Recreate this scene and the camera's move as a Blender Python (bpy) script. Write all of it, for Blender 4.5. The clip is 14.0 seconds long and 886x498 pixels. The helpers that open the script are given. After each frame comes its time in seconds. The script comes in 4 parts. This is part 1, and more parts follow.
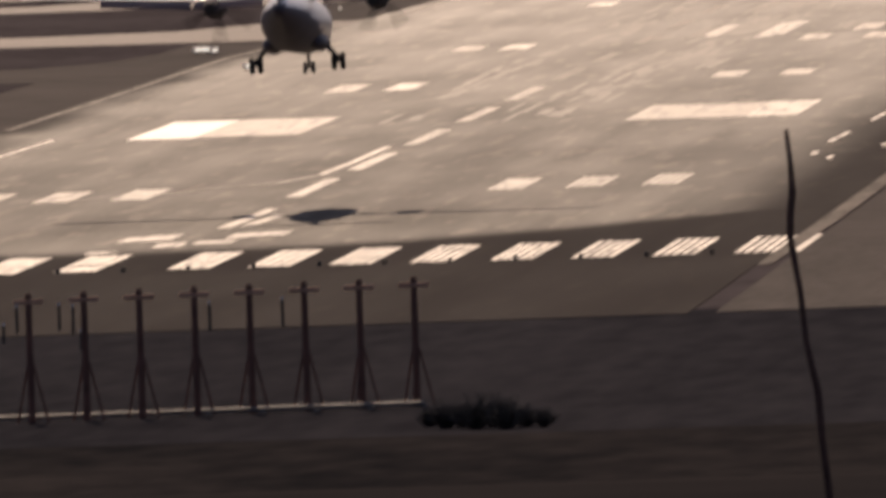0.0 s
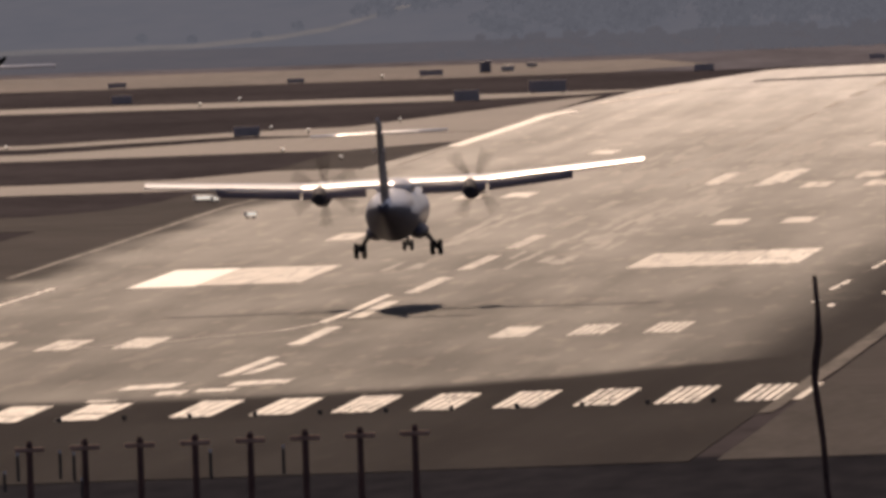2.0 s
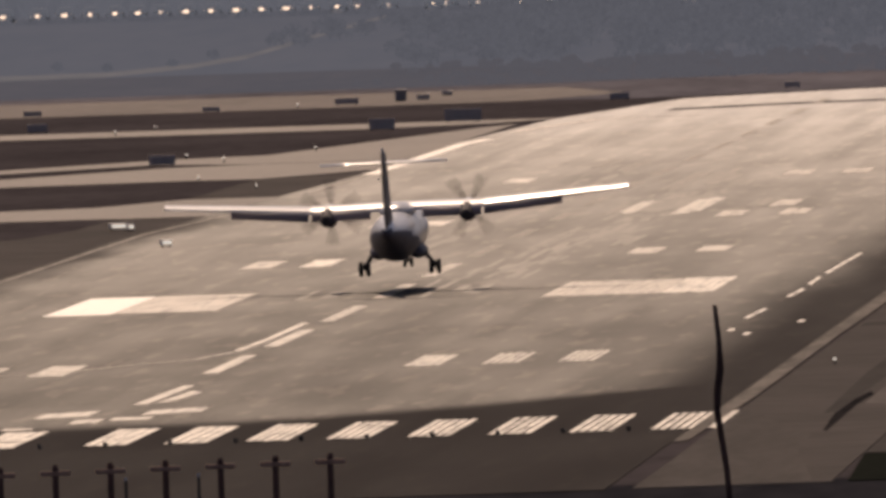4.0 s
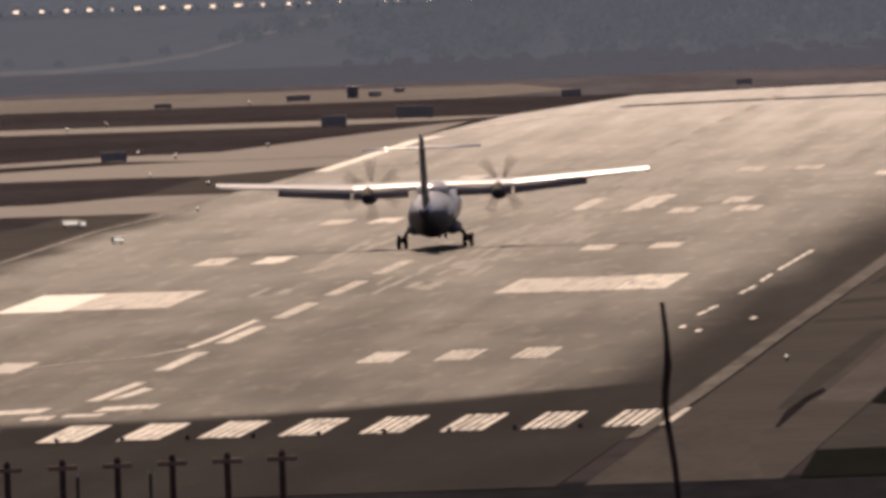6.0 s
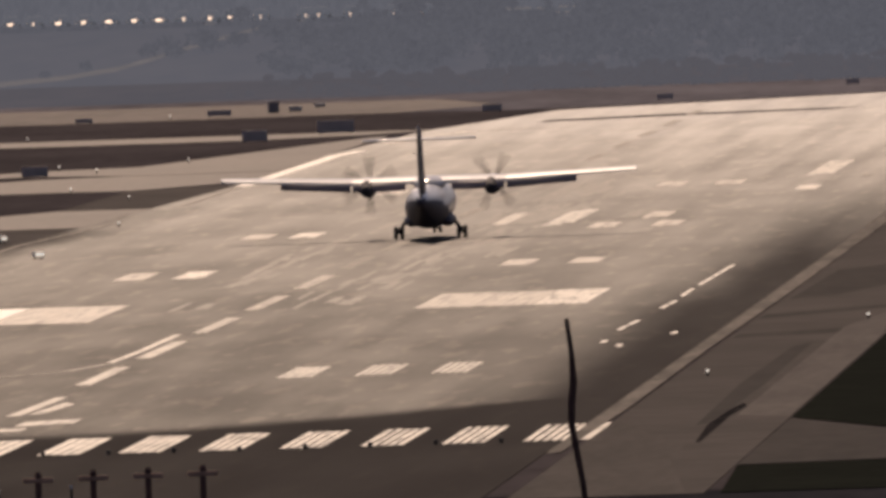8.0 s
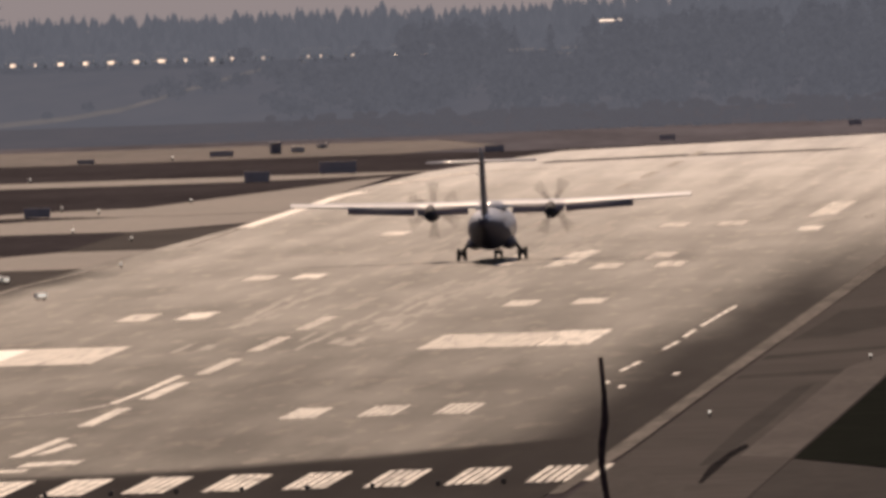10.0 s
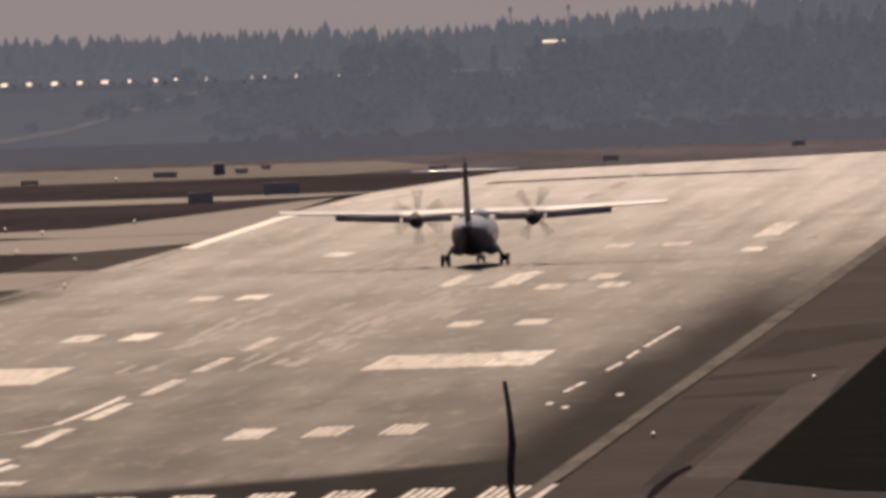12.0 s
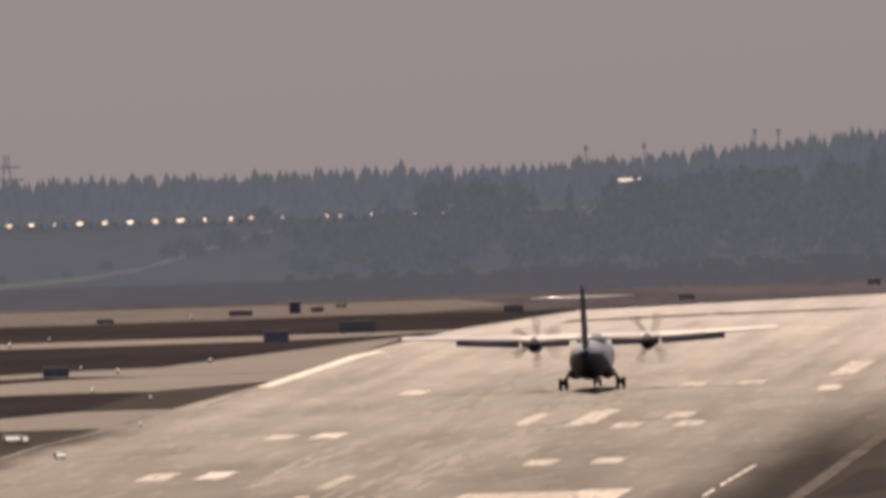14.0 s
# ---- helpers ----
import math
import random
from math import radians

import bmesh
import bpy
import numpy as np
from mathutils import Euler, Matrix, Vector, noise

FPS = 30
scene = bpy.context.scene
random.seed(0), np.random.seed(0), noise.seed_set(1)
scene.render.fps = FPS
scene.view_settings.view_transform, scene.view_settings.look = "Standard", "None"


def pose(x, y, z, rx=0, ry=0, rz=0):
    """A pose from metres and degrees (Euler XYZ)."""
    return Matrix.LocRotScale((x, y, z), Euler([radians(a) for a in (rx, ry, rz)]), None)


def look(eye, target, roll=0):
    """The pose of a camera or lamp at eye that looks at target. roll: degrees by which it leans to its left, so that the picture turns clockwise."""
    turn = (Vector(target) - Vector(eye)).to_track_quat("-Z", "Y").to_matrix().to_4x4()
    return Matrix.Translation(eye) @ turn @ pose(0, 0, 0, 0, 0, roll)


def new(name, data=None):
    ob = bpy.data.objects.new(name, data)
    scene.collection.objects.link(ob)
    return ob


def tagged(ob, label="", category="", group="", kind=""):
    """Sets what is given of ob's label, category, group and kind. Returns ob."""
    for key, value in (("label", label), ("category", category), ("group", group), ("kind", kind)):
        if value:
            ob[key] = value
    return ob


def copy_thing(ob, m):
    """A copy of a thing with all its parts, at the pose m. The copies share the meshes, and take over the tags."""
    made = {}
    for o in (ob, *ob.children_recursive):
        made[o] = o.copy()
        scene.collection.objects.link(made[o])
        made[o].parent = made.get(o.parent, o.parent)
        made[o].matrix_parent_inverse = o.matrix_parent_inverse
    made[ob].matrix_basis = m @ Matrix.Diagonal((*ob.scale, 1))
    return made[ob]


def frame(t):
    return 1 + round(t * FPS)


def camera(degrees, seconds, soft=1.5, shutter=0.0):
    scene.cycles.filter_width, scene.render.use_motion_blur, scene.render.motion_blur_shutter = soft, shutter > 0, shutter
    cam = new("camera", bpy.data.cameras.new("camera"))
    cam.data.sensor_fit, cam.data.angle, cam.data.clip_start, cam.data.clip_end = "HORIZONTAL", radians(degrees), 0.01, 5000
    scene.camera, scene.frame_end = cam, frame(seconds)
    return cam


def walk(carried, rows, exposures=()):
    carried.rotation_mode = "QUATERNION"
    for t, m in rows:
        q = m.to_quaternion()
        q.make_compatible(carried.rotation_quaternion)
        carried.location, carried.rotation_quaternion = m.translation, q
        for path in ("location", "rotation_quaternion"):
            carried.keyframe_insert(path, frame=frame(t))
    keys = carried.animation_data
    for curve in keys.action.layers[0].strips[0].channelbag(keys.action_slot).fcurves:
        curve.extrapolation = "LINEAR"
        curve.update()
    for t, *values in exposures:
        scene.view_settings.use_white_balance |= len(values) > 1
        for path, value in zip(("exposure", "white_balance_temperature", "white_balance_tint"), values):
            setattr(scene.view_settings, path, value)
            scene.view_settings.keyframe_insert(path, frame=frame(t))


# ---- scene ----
# Runway axis along +Y, threshold at y = 0, x to the right of the centre line.
EYE = (76.0, -1295.3, 31.6)
cam = camera(1.7823, 14.0, soft=3.8, shutter=0.5)
LEAN = -1.89
# seconds, pan (degrees to the right of the runway's axis), tilt
PANS = [
    (0.0, -2.7736, -1.3636),
    (0.3, -2.7211, -1.2561),
    (0.5, -2.7360, -1.1919),
    (0.7, -2.7044, -1.1657),
    (1.0, -2.7189, -1.1402),
    (1.5, -2.7744, -1.1145),
    (2.0, -2.7660, -1.0658),
    (2.4, -2.8488, -1.0256),
    (2.5, -2.8007, -1.0158),
    (3.0, -2.6968, -1.0033),
    (3.2, -2.6695, -1.0042),
    (5.3, -2.5316, -1.0292),
    (5.5, -2.5164, -1.0195),
    (6.0, -2.4972, -1.0235),
    (6.5, -2.4242, -1.0180),
    (7.0, -2.3956, -1.0115),
    (7.2, -2.3683, -1.0119),
    (9.3, -2.3217, -0.9452),
    (9.5, -2.3186, -0.9362),
    (10.0, -2.3390, -0.9162),
    (10.5, -2.3257, -0.8922),
    (11.0, -2.3030, -0.8946),
    (11.5, -2.2772, -0.8869),
    (12.0, -2.2240, -0.8779),
    (12.5, -2.2479, -0.8616),
    (13.0, -2.2694, -0.8417),
    (13.5, -2.3692, -0.7468),
    (14.0, -2.3670, -0.5945),
]


def aim(pan, tilt):
    a, b = radians(pan), radians(tilt)
    way = Vector((math.sin(a) * math.cos(b), math.cos(a) * math.cos(b), math.sin(b)))
    return look(EYE, Vector(EYE) + way * 100, LEAN)


walk(cam, [(t, aim(p, q)) for t, p, q in PANS], exposures=[(0.0, 0.28), (0.5, 0.64), (1.0, 0.33), (1.5, 0.18), (2.5, -0.02), (6.0, -0.08), (9.5, -0.04), (12.5, -0.04), (14.0, 0.02)])

# ---------------------------------------------------------------- light
SUN_EL, SUN_AZ = 38.0, -8.0     # degrees; azimuth to the right of the runway's axis
world = bpy.data.worlds.new("world")
scene.world = world
world.use_nodes = True
wn = world.node_tree
sky = wn.nodes.new("ShaderNodeTexSky")
sky.sky_type = "NISHITA"
sky.sun_disc = False
sky.sun_elevation = radians(SUN_EL)
sky.sun_rotation = radians(SUN_AZ)
sky.dust_density = 1.5
sky.air_density = 1.0
haze = wn.nodes.new("ShaderNodeMix")
haze.data_type, haze.blend_type = "RGBA", "MULTIPLY"
haze.inputs[0].default_value = 1.0
haze.inputs[7].default_value = (0.415, 0.4, 0.49, 1)   # smoky winter air
grey = wn.nodes.new("ShaderNodeHueSaturation")
grey.inputs["Saturation"].default_value = 0.5
wn.links.new(sky.outputs[0], grey.inputs["Color"])
wn.links.new(grey.outputs[0], haze.inputs[6])
wn.links.new(haze.outputs[2], wn.nodes["Background"].inputs[0])
wn.nodes["Background"].inputs[1].default_value = 0.07
sun = new("sun", bpy.data.lights.new("sun", "SUN"))
sun.data.energy = 3.4
sun.data.angle = radians(0.6)
sun.data.color = (1.0, 0.738, 0.535)
sa, se = radians(SUN_AZ), radians(SUN_EL)
sun.matrix_world = look((0, 0, 0), (-math.sin(sa) * math.cos(se), -math.cos(sa) * math.cos(se), -math.sin(se)))


# ---------------------------------------------------------------- materials
def material(name, base, rough=0.6, metal=0.0, dark=None, scale=1.0, fine=8.0, bump=0.0, bump_scale=20.0,
             stretch=(1, 1, 1), spec=0.5, rough2=None, emit=None, emit2=None, blotch=0.6, translucent=0.0):
    """Base colour varied to `dark` at two scales in world-size object space, with optional relief."""
    m = bpy.data.materials.new(name)
    m.use_nodes = True
    n, k = m.node_tree.nodes, m.node_tree.links
    b = n["Principled BSDF"]
    b.inputs["Roughness"].default_value = rough
    b.inputs["Metallic"].default_value = metal
    b.inputs["Specular IOR Level"].default_value = spec
    dark = dark or tuple(c * 0.8 for c in base)
    geo = n.new("ShaderNodeNewGeometry")
    mp = n.new("ShaderNodeMapping")
    mp.inputs["Scale"].default_value = stretch
    k.new(geo.outputs["Position"], mp.inputs[0])
    big, small = n.new("ShaderNodeTexNoise"), n.new("ShaderNodeTexNoise")
    big.inputs["Scale"].default_value, small.inputs["Scale"].default_value = scale, fine
    big.inputs["Detail"].default_value, small.inputs["Detail"].default_value = 5, 3
    k.new(mp.outputs[0], big.inputs["Vector"])
    k.new(mp.outputs[0], small.inputs["Vector"])
    mixf = n.new("ShaderNodeMix")
    mixf.inputs[0].default_value = 1 - blotch
    k.new(big.outputs["Fac"], mixf.inputs[2])
    k.new(small.outputs["Fac"], mixf.inputs[3])
    ramp = n.new("ShaderNodeValToRGB")
    ramp.color_ramp.elements[0].position, ramp.color_ramp.elements[1].position = 0.36, 0.64
    ramp.color_ramp.elements[0].color, ramp.color_ramp.elements[1].color = (*dark, 1), (*base, 1)
    k.new(mixf.outputs[0], ramp.inputs[0])
    k.new(ramp.outputs[0], b.inputs["Base Color"])
    if rough2 is not None:
        r = n.new("ShaderNodeMapRange")
        r.inputs["From Min"].default_value, r.inputs["From Max"].default_value = 0.35, 0.65
        r.inputs["To Min"].default_value, r.inputs["To Max"].default_value = rough2, rough
        k.new(mixf.outputs[0], r.inputs["Value"])
        k.new(r.outputs[0], b.inputs["Roughness"])
    if bump:
        bp = n.new("ShaderNodeBump")
        tex = n.new("ShaderNodeTexNoise")
        tex.inputs["Scale"].default_value = bump_scale
        k.new(geo.outputs["Position"], tex.inputs["Vector"])
        bp.inputs["Strength"].default_value = bump
        bp.inputs["Distance"].default_value = 0.02
        k.new(tex.outputs["Fac"], bp.inputs["Height"])
        k.new(bp.outputs[0], b.inputs["Normal"])
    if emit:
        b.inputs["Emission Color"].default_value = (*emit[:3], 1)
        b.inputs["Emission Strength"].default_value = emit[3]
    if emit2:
        # haze put into emission, its tone shifting from tree to tree and bough to bough
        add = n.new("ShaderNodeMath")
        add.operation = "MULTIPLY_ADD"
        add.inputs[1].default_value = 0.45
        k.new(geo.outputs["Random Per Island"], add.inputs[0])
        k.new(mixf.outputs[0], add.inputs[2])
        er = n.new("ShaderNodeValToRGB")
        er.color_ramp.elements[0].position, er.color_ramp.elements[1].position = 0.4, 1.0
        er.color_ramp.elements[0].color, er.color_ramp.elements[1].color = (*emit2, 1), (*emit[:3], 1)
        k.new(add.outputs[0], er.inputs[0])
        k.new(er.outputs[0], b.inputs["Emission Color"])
    if translucent:
        t = n.new("ShaderNodeBsdfTranslucent")
        k.new(ramp.outputs[0], t.inputs[0])
        mx = n.new("ShaderNodeMixShader")
        mx.inputs[0].default_value = translucent
        k.new(b.outputs[0], mx.inputs[1])
        k.new(t.outputs[0], mx.inputs[2])
        k.new(mx.outputs[0], n["Material Output"].inputs[0])
    return m


M_GRASS = material("dry_grass", (0.092, 0.083, 0.09), 0.95, dark=(0.055, 0.05, 0.055), scale=0.05, fine=0.6, spec=0.0, stretch=(1, 0.3, 1))
M_GRASS_GREEN = material("green_grass", (0.024, 0.027, 0.023), 0.95, dark=(0.016, 0.018, 0.016), scale=0.15, fine=1.2, spec=0.0)
M_ROUGH = material("rough_meadow", (0.039, 0.036, 0.038), 0.95, dark=(0.014, 0.0145, 0.017), scale=0.05, fine=0.5, spec=0.0, stretch=(1, 0.25, 1))
# far ground: bluish emission painted in for haze
M_MEADOW = material("meadow_haze_glow", (0.03, 0.028, 0.028), 0.95, dark=(0.012, 0.012, 0.013), scale=0.03, fine=0.3, spec=0.0, stretch=(1, 0.15, 1), emit=(0.8, 0.81, 0.98, 0.128))
M_HEATH = material("heath_haze_glow", (0.034, 0.028, 0.027), 0.95, dark=(0.014, 0.012, 0.012), scale=0.03, fine=0.3, spec=0.0, stretch=(1, 0.15, 1), emit=(0.8, 0.79, 0.94, 0.103))
M_SHOULDER = material("shoulder_asphalt", (0.1, 0.09, 0.087), 0.9, dark=(0.058, 0.052, 0.051), scale=0.1, fine=1.2, stretch=(0.25, 0.2, 1), rough2=0.85, spec=0.015)
M_CONCRETE_OLD = material("old_concrete", (0.092, 0.083, 0.08), 0.9, dark=(0.062, 0.056, 0.054), scale=0.3, fine=1.6, stretch=(1, 0.1, 1), spec=0.02)
M_CONCRETE_PALE = material("pale_shoulder", (0.14, 0.126, 0.121), 0.9, dark=(0.09, 0.082, 0.08), scale=0.3, fine=1.6, stretch=(1, 0.1, 1), spec=0.02)
M_OLD = material("old_asphalt", (0.056, 0.05, 0.049), 0.9, dark=(0.036, 0.033, 0.033), scale=0.3, fine=1.5, stretch=(0.6, 0.1, 1), spec=0.02)
M_CONCRETE = material("pale_concrete", (0.17, 0.15, 0.135), 0.85, dark=(0.058, 0.052, 0.048), scale=0.5, fine=2.2, stretch=(1, 0.1, 1), spec=0.06)
M_TAXI = material("taxiway_asphalt", (0.13, 0.108, 0.1), 0.7, dark=(0.09, 0.076, 0.072), scale=0.08, fine=1.0, stretch=(1, 0.15, 1), spec=0.16)
M_APRON = material("far_apron", (0.15, 0.125, 0.118), 0.8, dark=(0.085, 0.072, 0.07), scale=0.12, fine=1.0, stretch=(0.6, 0.1, 1), spec=0.1)
M_DRY = material("pale_dry_grass", (0.21, 0.205, 0.235), 0.95, dark=(0.12, 0.117, 0.135), scale=0.12, fine=1.0, spec=0.0, stretch=(0.5, 0.1, 1))
M_FIELD = material("mown_field", (0.042, 0.042, 0.05), 0.95, dark=(0.021, 0.0215, 0.027), scale=0.06, fine=0.7, spec=0.0, stretch=(1, 0.12, 1))


def worn_paint(name, base, bare, wear, rough=0.55, spec=0.35):
    """Road paint rubbed through to the asphalt in streaks along the runway and in blotches."""
    m = bpy.data.materials.new(name)
    m.use_nodes = True
    n, k = m.node_tree.nodes, m.node_tree.links
    b = n["Principled BSDF"]
    b.inputs["Specular IOR Level"].default_value = spec
    geo = n.new("ShaderNodeNewGeometry")
    out = []
    for stretch, scale, detail in (((1, 0.02, 1), 2.6, 3), ((1, 0.12, 1), 0.8, 4), ((1, 0.2, 1), 5.0, 2)):
        mp, t = n.new("ShaderNodeMapping"), n.new("ShaderNodeTexNoise")
        mp.inputs["Scale"].default_value = stretch
        t.inputs["Scale"].default_value, t.inputs["Detail"].default_value = scale, detail
        k.new(geo.outputs["Position"], mp.inputs[0])
        k.new(mp.outputs[0], t.inputs["Vector"])
        out.append(t.outputs["Fac"])
    acc = None
    for f, w in zip(out, (0.42, 0.4, 0.18)):
        q = n.new("ShaderNodeMath")
        q.operation = "MULTIPLY_ADD"
        q.inputs[1].default_value = w
        k.new(f, q.inputs[0])
        if acc:
            k.new(acc, q.inputs[2])
        else:
            q.inputs[2].default_value = 0
        acc = q.outputs[0]
    r = n.new("ShaderNodeMapRange")
    r.interpolation_type = "SMOOTHSTEP"
    r.inputs["From Min"].default_value, r.inputs["From Max"].default_value = wear - 0.1, wear + 0.06
    k.new(acc, r.inputs["Value"])
    mix = n.new("ShaderNodeMix")
    mix.data_type = "RGBA"
    k.new(r.outputs[0], mix.inputs[0])
    mix.inputs[6].default_value, mix.inputs[7].default_value = (*bare, 1), (*base, 1)
    k.new(mix.outputs[2], b.inputs["Base Color"])
    b.inputs["Roughness"].default_value = rough
    return m


M_TOUCH = worn_paint("thin_runway_paint", (0.46, 0.42, 0.365), (0.11, 0.095, 0.08), 0.48)
M_DIM = worn_paint("dim_line_paint", (0.22, 0.195, 0.17), (0.07, 0.06, 0.052), 0.48, 0.7, 0.1)
M_FRESH = worn_paint("fresh_runway_paint", (0.85, 0.82, 0.76), (0.5, 0.45, 0.4), 0.38, 0.5, 0.5)
M_PAINT = worn_paint("white_runway_paint", (0.7, 0.645, 0.565), (0.14, 0.12, 0.1), 0.465)
M_PAINT_WORN = worn_paint("faded_runway_paint", (0.37, 0.32, 0.27), (0.1, 0.085, 0.07), 0.47)
M_REMAINS = material("rubbed_off_paint", (0.14, 0.12, 0.1), 0.62, dark=(0.05, 0.042, 0.035), scale=0.9, fine=3.5, stretch=(1, 0.035, 1), spec=0.25)
M_LINE = worn_paint("polished_line_paint", (0.78, 0.72, 0.64), (0.3, 0.26, 0.22), 0.42, 0.5, 0.5)


def runway_asphalt():
    """Grey asphalt: polished lanes along the middle, rough dirty margin, older dull surface before the threshold, gloss
    raised far off.
    """
    m = bpy.data.materials.new("runway_asphalt")
    m.use_nodes = True
    n, k = m.node_tree.nodes, m.node_tree.links
    b = n["Principled BSDF"]
    geo = n.new("ShaderNodeNewGeometry")
    sep = n.new("ShaderNodeSeparateXYZ")
    k.new(geo.outputs["Position"], sep.inputs[0])

    def noise_at(stretch, scale, detail=4):
        mp, t = n.new("ShaderNodeMapping"), n.new("ShaderNodeTexNoise")
        mp.inputs["Scale"].default_value = stretch
        t.inputs["Scale"].default_value, t.inputs["Detail"].default_value = scale, detail
        k.new(geo.outputs["Position"], mp.inputs[0])
        k.new(mp.outputs[0], t.inputs["Vector"])
        return t.outputs["Fac"]

    def maths(op, a, c):
        q = n.new("ShaderNodeMath")
        q.operation = op
        for s, v in zip(q.inputs, (a, c)):
            if isinstance(v, (int, float)):
                s.default_value = v
            else:
                k.new(v, s)
        return q.outputs[0]

    def span(v, a, c, lo=0.0, hi=1.0):
        r = n.new("ShaderNodeMapRange")
        r.interpolation_type = "SMOOTHSTEP"
        for s, w in zip(("From Min", "From Max", "To Min", "To Max"), (a, c, lo, hi)):
            r.inputs[s].default_value = w
        k.new(v, r.inputs["Value"])
        return r.outputs[0]

    lanes = noise_at((1, 0.02, 1), 0.3, 3)
    ruts = noise_at((1, 0.02, 1), 1.3, 2)
    blots = noise_at((0.6, 0.07, 1), 0.22, 5)
    bands = noise_at((0.06, 0.3, 1), 0.08)
    scuff = noise_at((1, 0.07, 1), 0.75, 4)
    grain = noise_at((1, 0.22, 1), 2.6, 2)
    x, y = sep.outputs[0], sep.outputs[1]
    # oily, unswept margin on the right-hand side, ending further along
    wob = maths("ADD", x, maths("MULTIPLY", maths("SUBTRACT", blots, 0.5), 8.0))
    margin = maths("MULTIPLY", span(wob, 18.5, 27.0), span(y, 420, 820, 1, 0))
    # older surface before the threshold, its joint running askew
    joint = maths("SUBTRACT", y, maths("MULTIPLY", maths("POWER", maths("MAXIMUM", x, 0.0), 2.0), 0.085))
    old = span(joint, 33, 50, 1, 0)
    left = maths("MULTIPLY", span(wob, -24.5, -29.5), 0.75)
    dull = maths("MAXIMUM", maths("MAXIMUM", maths("MULTIPLY", margin, 0.9), left), maths("MULTIPLY", old, 0.92))
    tone = maths("ADD", maths("ADD", maths("MULTIPLY", lanes, 0.3), maths("MULTIPLY", blots, 0.34)), maths("ADD", maths("MULTIPLY", bands, 0.16), maths("MULTIPLY", grain, 0.12)))
    tone = maths("ADD", tone, maths("MULTIPLY", ruts, 0.08))
    ramp = n.new("ShaderNodeValToRGB")
    ramp.color_ramp.elements[0].position, ramp.color_ramp.elements[1].position = 0.4, 0.6
    ramp.color_ramp.elements[0].color, ramp.color_ramp.elements[1].color = (0.024, 0.02, 0.017, 1), (0.052, 0.043, 0.035, 1)
    k.new(tone, ramp.inputs[0])
    mix = n.new("ShaderNodeMix")
    mix.data_type = "RGBA"
    k.new(dull, mix.inputs[0])
    k.new(ramp.outputs[0], mix.inputs[6])
    mix.inputs[7].default_value = (0.041, 0.037, 0.037, 1)
    # pale scuffs where grit has been rubbed out of the surface
    pale = n.new("ShaderNodeMix")
    pale.data_type = "RGBA"
    k.new(maths("MULTIPLY", span(scuff, 0.53, 0.7), maths("MULTIPLY", maths("SUBTRACT", 1.0, dull), 0.9)), pale.inputs[0])
    k.new(mix.outputs[2], pale.inputs[6])
    pale.inputs[7].default_value = (0.12, 0.102, 0.082, 1)
    k.new(pale.outputs[2], b.inputs["Base Color"])
    # roughness falls and gloss climbs along the runway, standing in for stronger far glare
    rough = maths("SUBTRACT", maths("ADD", span(tone, 0.4, 0.6, 0.73, 0.66), maths("MULTIPLY", dull, 0.2)), maths("ADD", span(y, 80, 800, 0, 0.12), span(y, 750, 1230, 0, 0.16)))
    k.new(rough, b.inputs["Roughness"])
    gloss = maths("ADD", span(y, 40, 600, 0.112, 0.165), maths("ADD", span(y, 600, 1150, 0.0, 0.14), span(y, 900, 1230, 0.0, 0.08)))
    drag = noise_at((1, 0.011, 1), 0.5, 4)
    far = span(y, 380, 900)
    gloss = maths("MULTIPLY", gloss, maths("ADD", 1.0, maths("MULTIPLY", far, span(drag, 0.36, 0.64, -0.3, 0.26))))
    gloss = maths("MULTIPLY", gloss, span(tone, 0.38, 0.62, 0.86, 1.1))
    k.new(maths("MULTIPLY", gloss, maths("SUBTRACT", 1.0, dull)), b.inputs["Specular IOR Level"])
    return m


M_RUNWAY = runway_asphalt()
M_WHITE = material("white_aircraft_paint", (0.8, 0.8, 0.8), 0.22, dark=(0.74, 0.74, 0.75), scale=0.6, fine=5.0, spec=0.5)
M_SCUFF = material("scraped_asphalt", (0.19, 0.16, 0.13), 0.62, dark=(0.07, 0.06, 0.049), scale=0.6, fine=4, stretch=(1, 0.2, 1), spec=0.25)
# track and car park surface, with pale haze added as emission
M_TRACK = material("gravel_haze_glow", (0.1, 0.09, 0.085), 0.95, dark=(0.03, 0.028, 0.028), scale=0.1, fine=0.6, spec=0.0, emit=(0.87, 0.86, 0.95, 0.125))
# plain dark matt colour for the nacelles' lower and rear faces
M_NACELLE = material("dark_nacelle_paint", (0.06, 0.058, 0.075), 0.8, scale=0.8, fine=6, spec=0.15)
M_FIN = material("dark_fin_paint", (0.1, 0.09, 0.1), 0.4, dark=(0.07, 0.063, 0.07), scale=0.6, fine=5.0)
M_NAVY = material("dark_blue_aircraft_paint", (0.088, 0.088, 0.128), 0.5, dark=(0.065, 0.066, 0.097), scale=0.6, fine=5.0)
M_GREY = material("grey_aircraft_paint", (0.25, 0.25, 0.28), 0.4, scale=0.8, fine=6)
M_RUBBER = material("black_rubber", (0.02, 0.02, 0.02), 0.8, scale=4, fine=30)
M_METAL = material("bare_metal", (0.4, 0.4, 0.42), 0.4, metal=0.8, scale=4, fine=30)
M_BLADE = material("black_blade", (0.015, 0.014, 0.014), 0.9, scale=2, fine=20, spec=0.05)
M_DARK = material("dark_metal", (0.03, 0.03, 0.032), 0.6, scale=2, fine=20)
M_SIGN = material("sign_back", (0.5, 0.46, 0.46), 0.7, scale=2, fine=9)
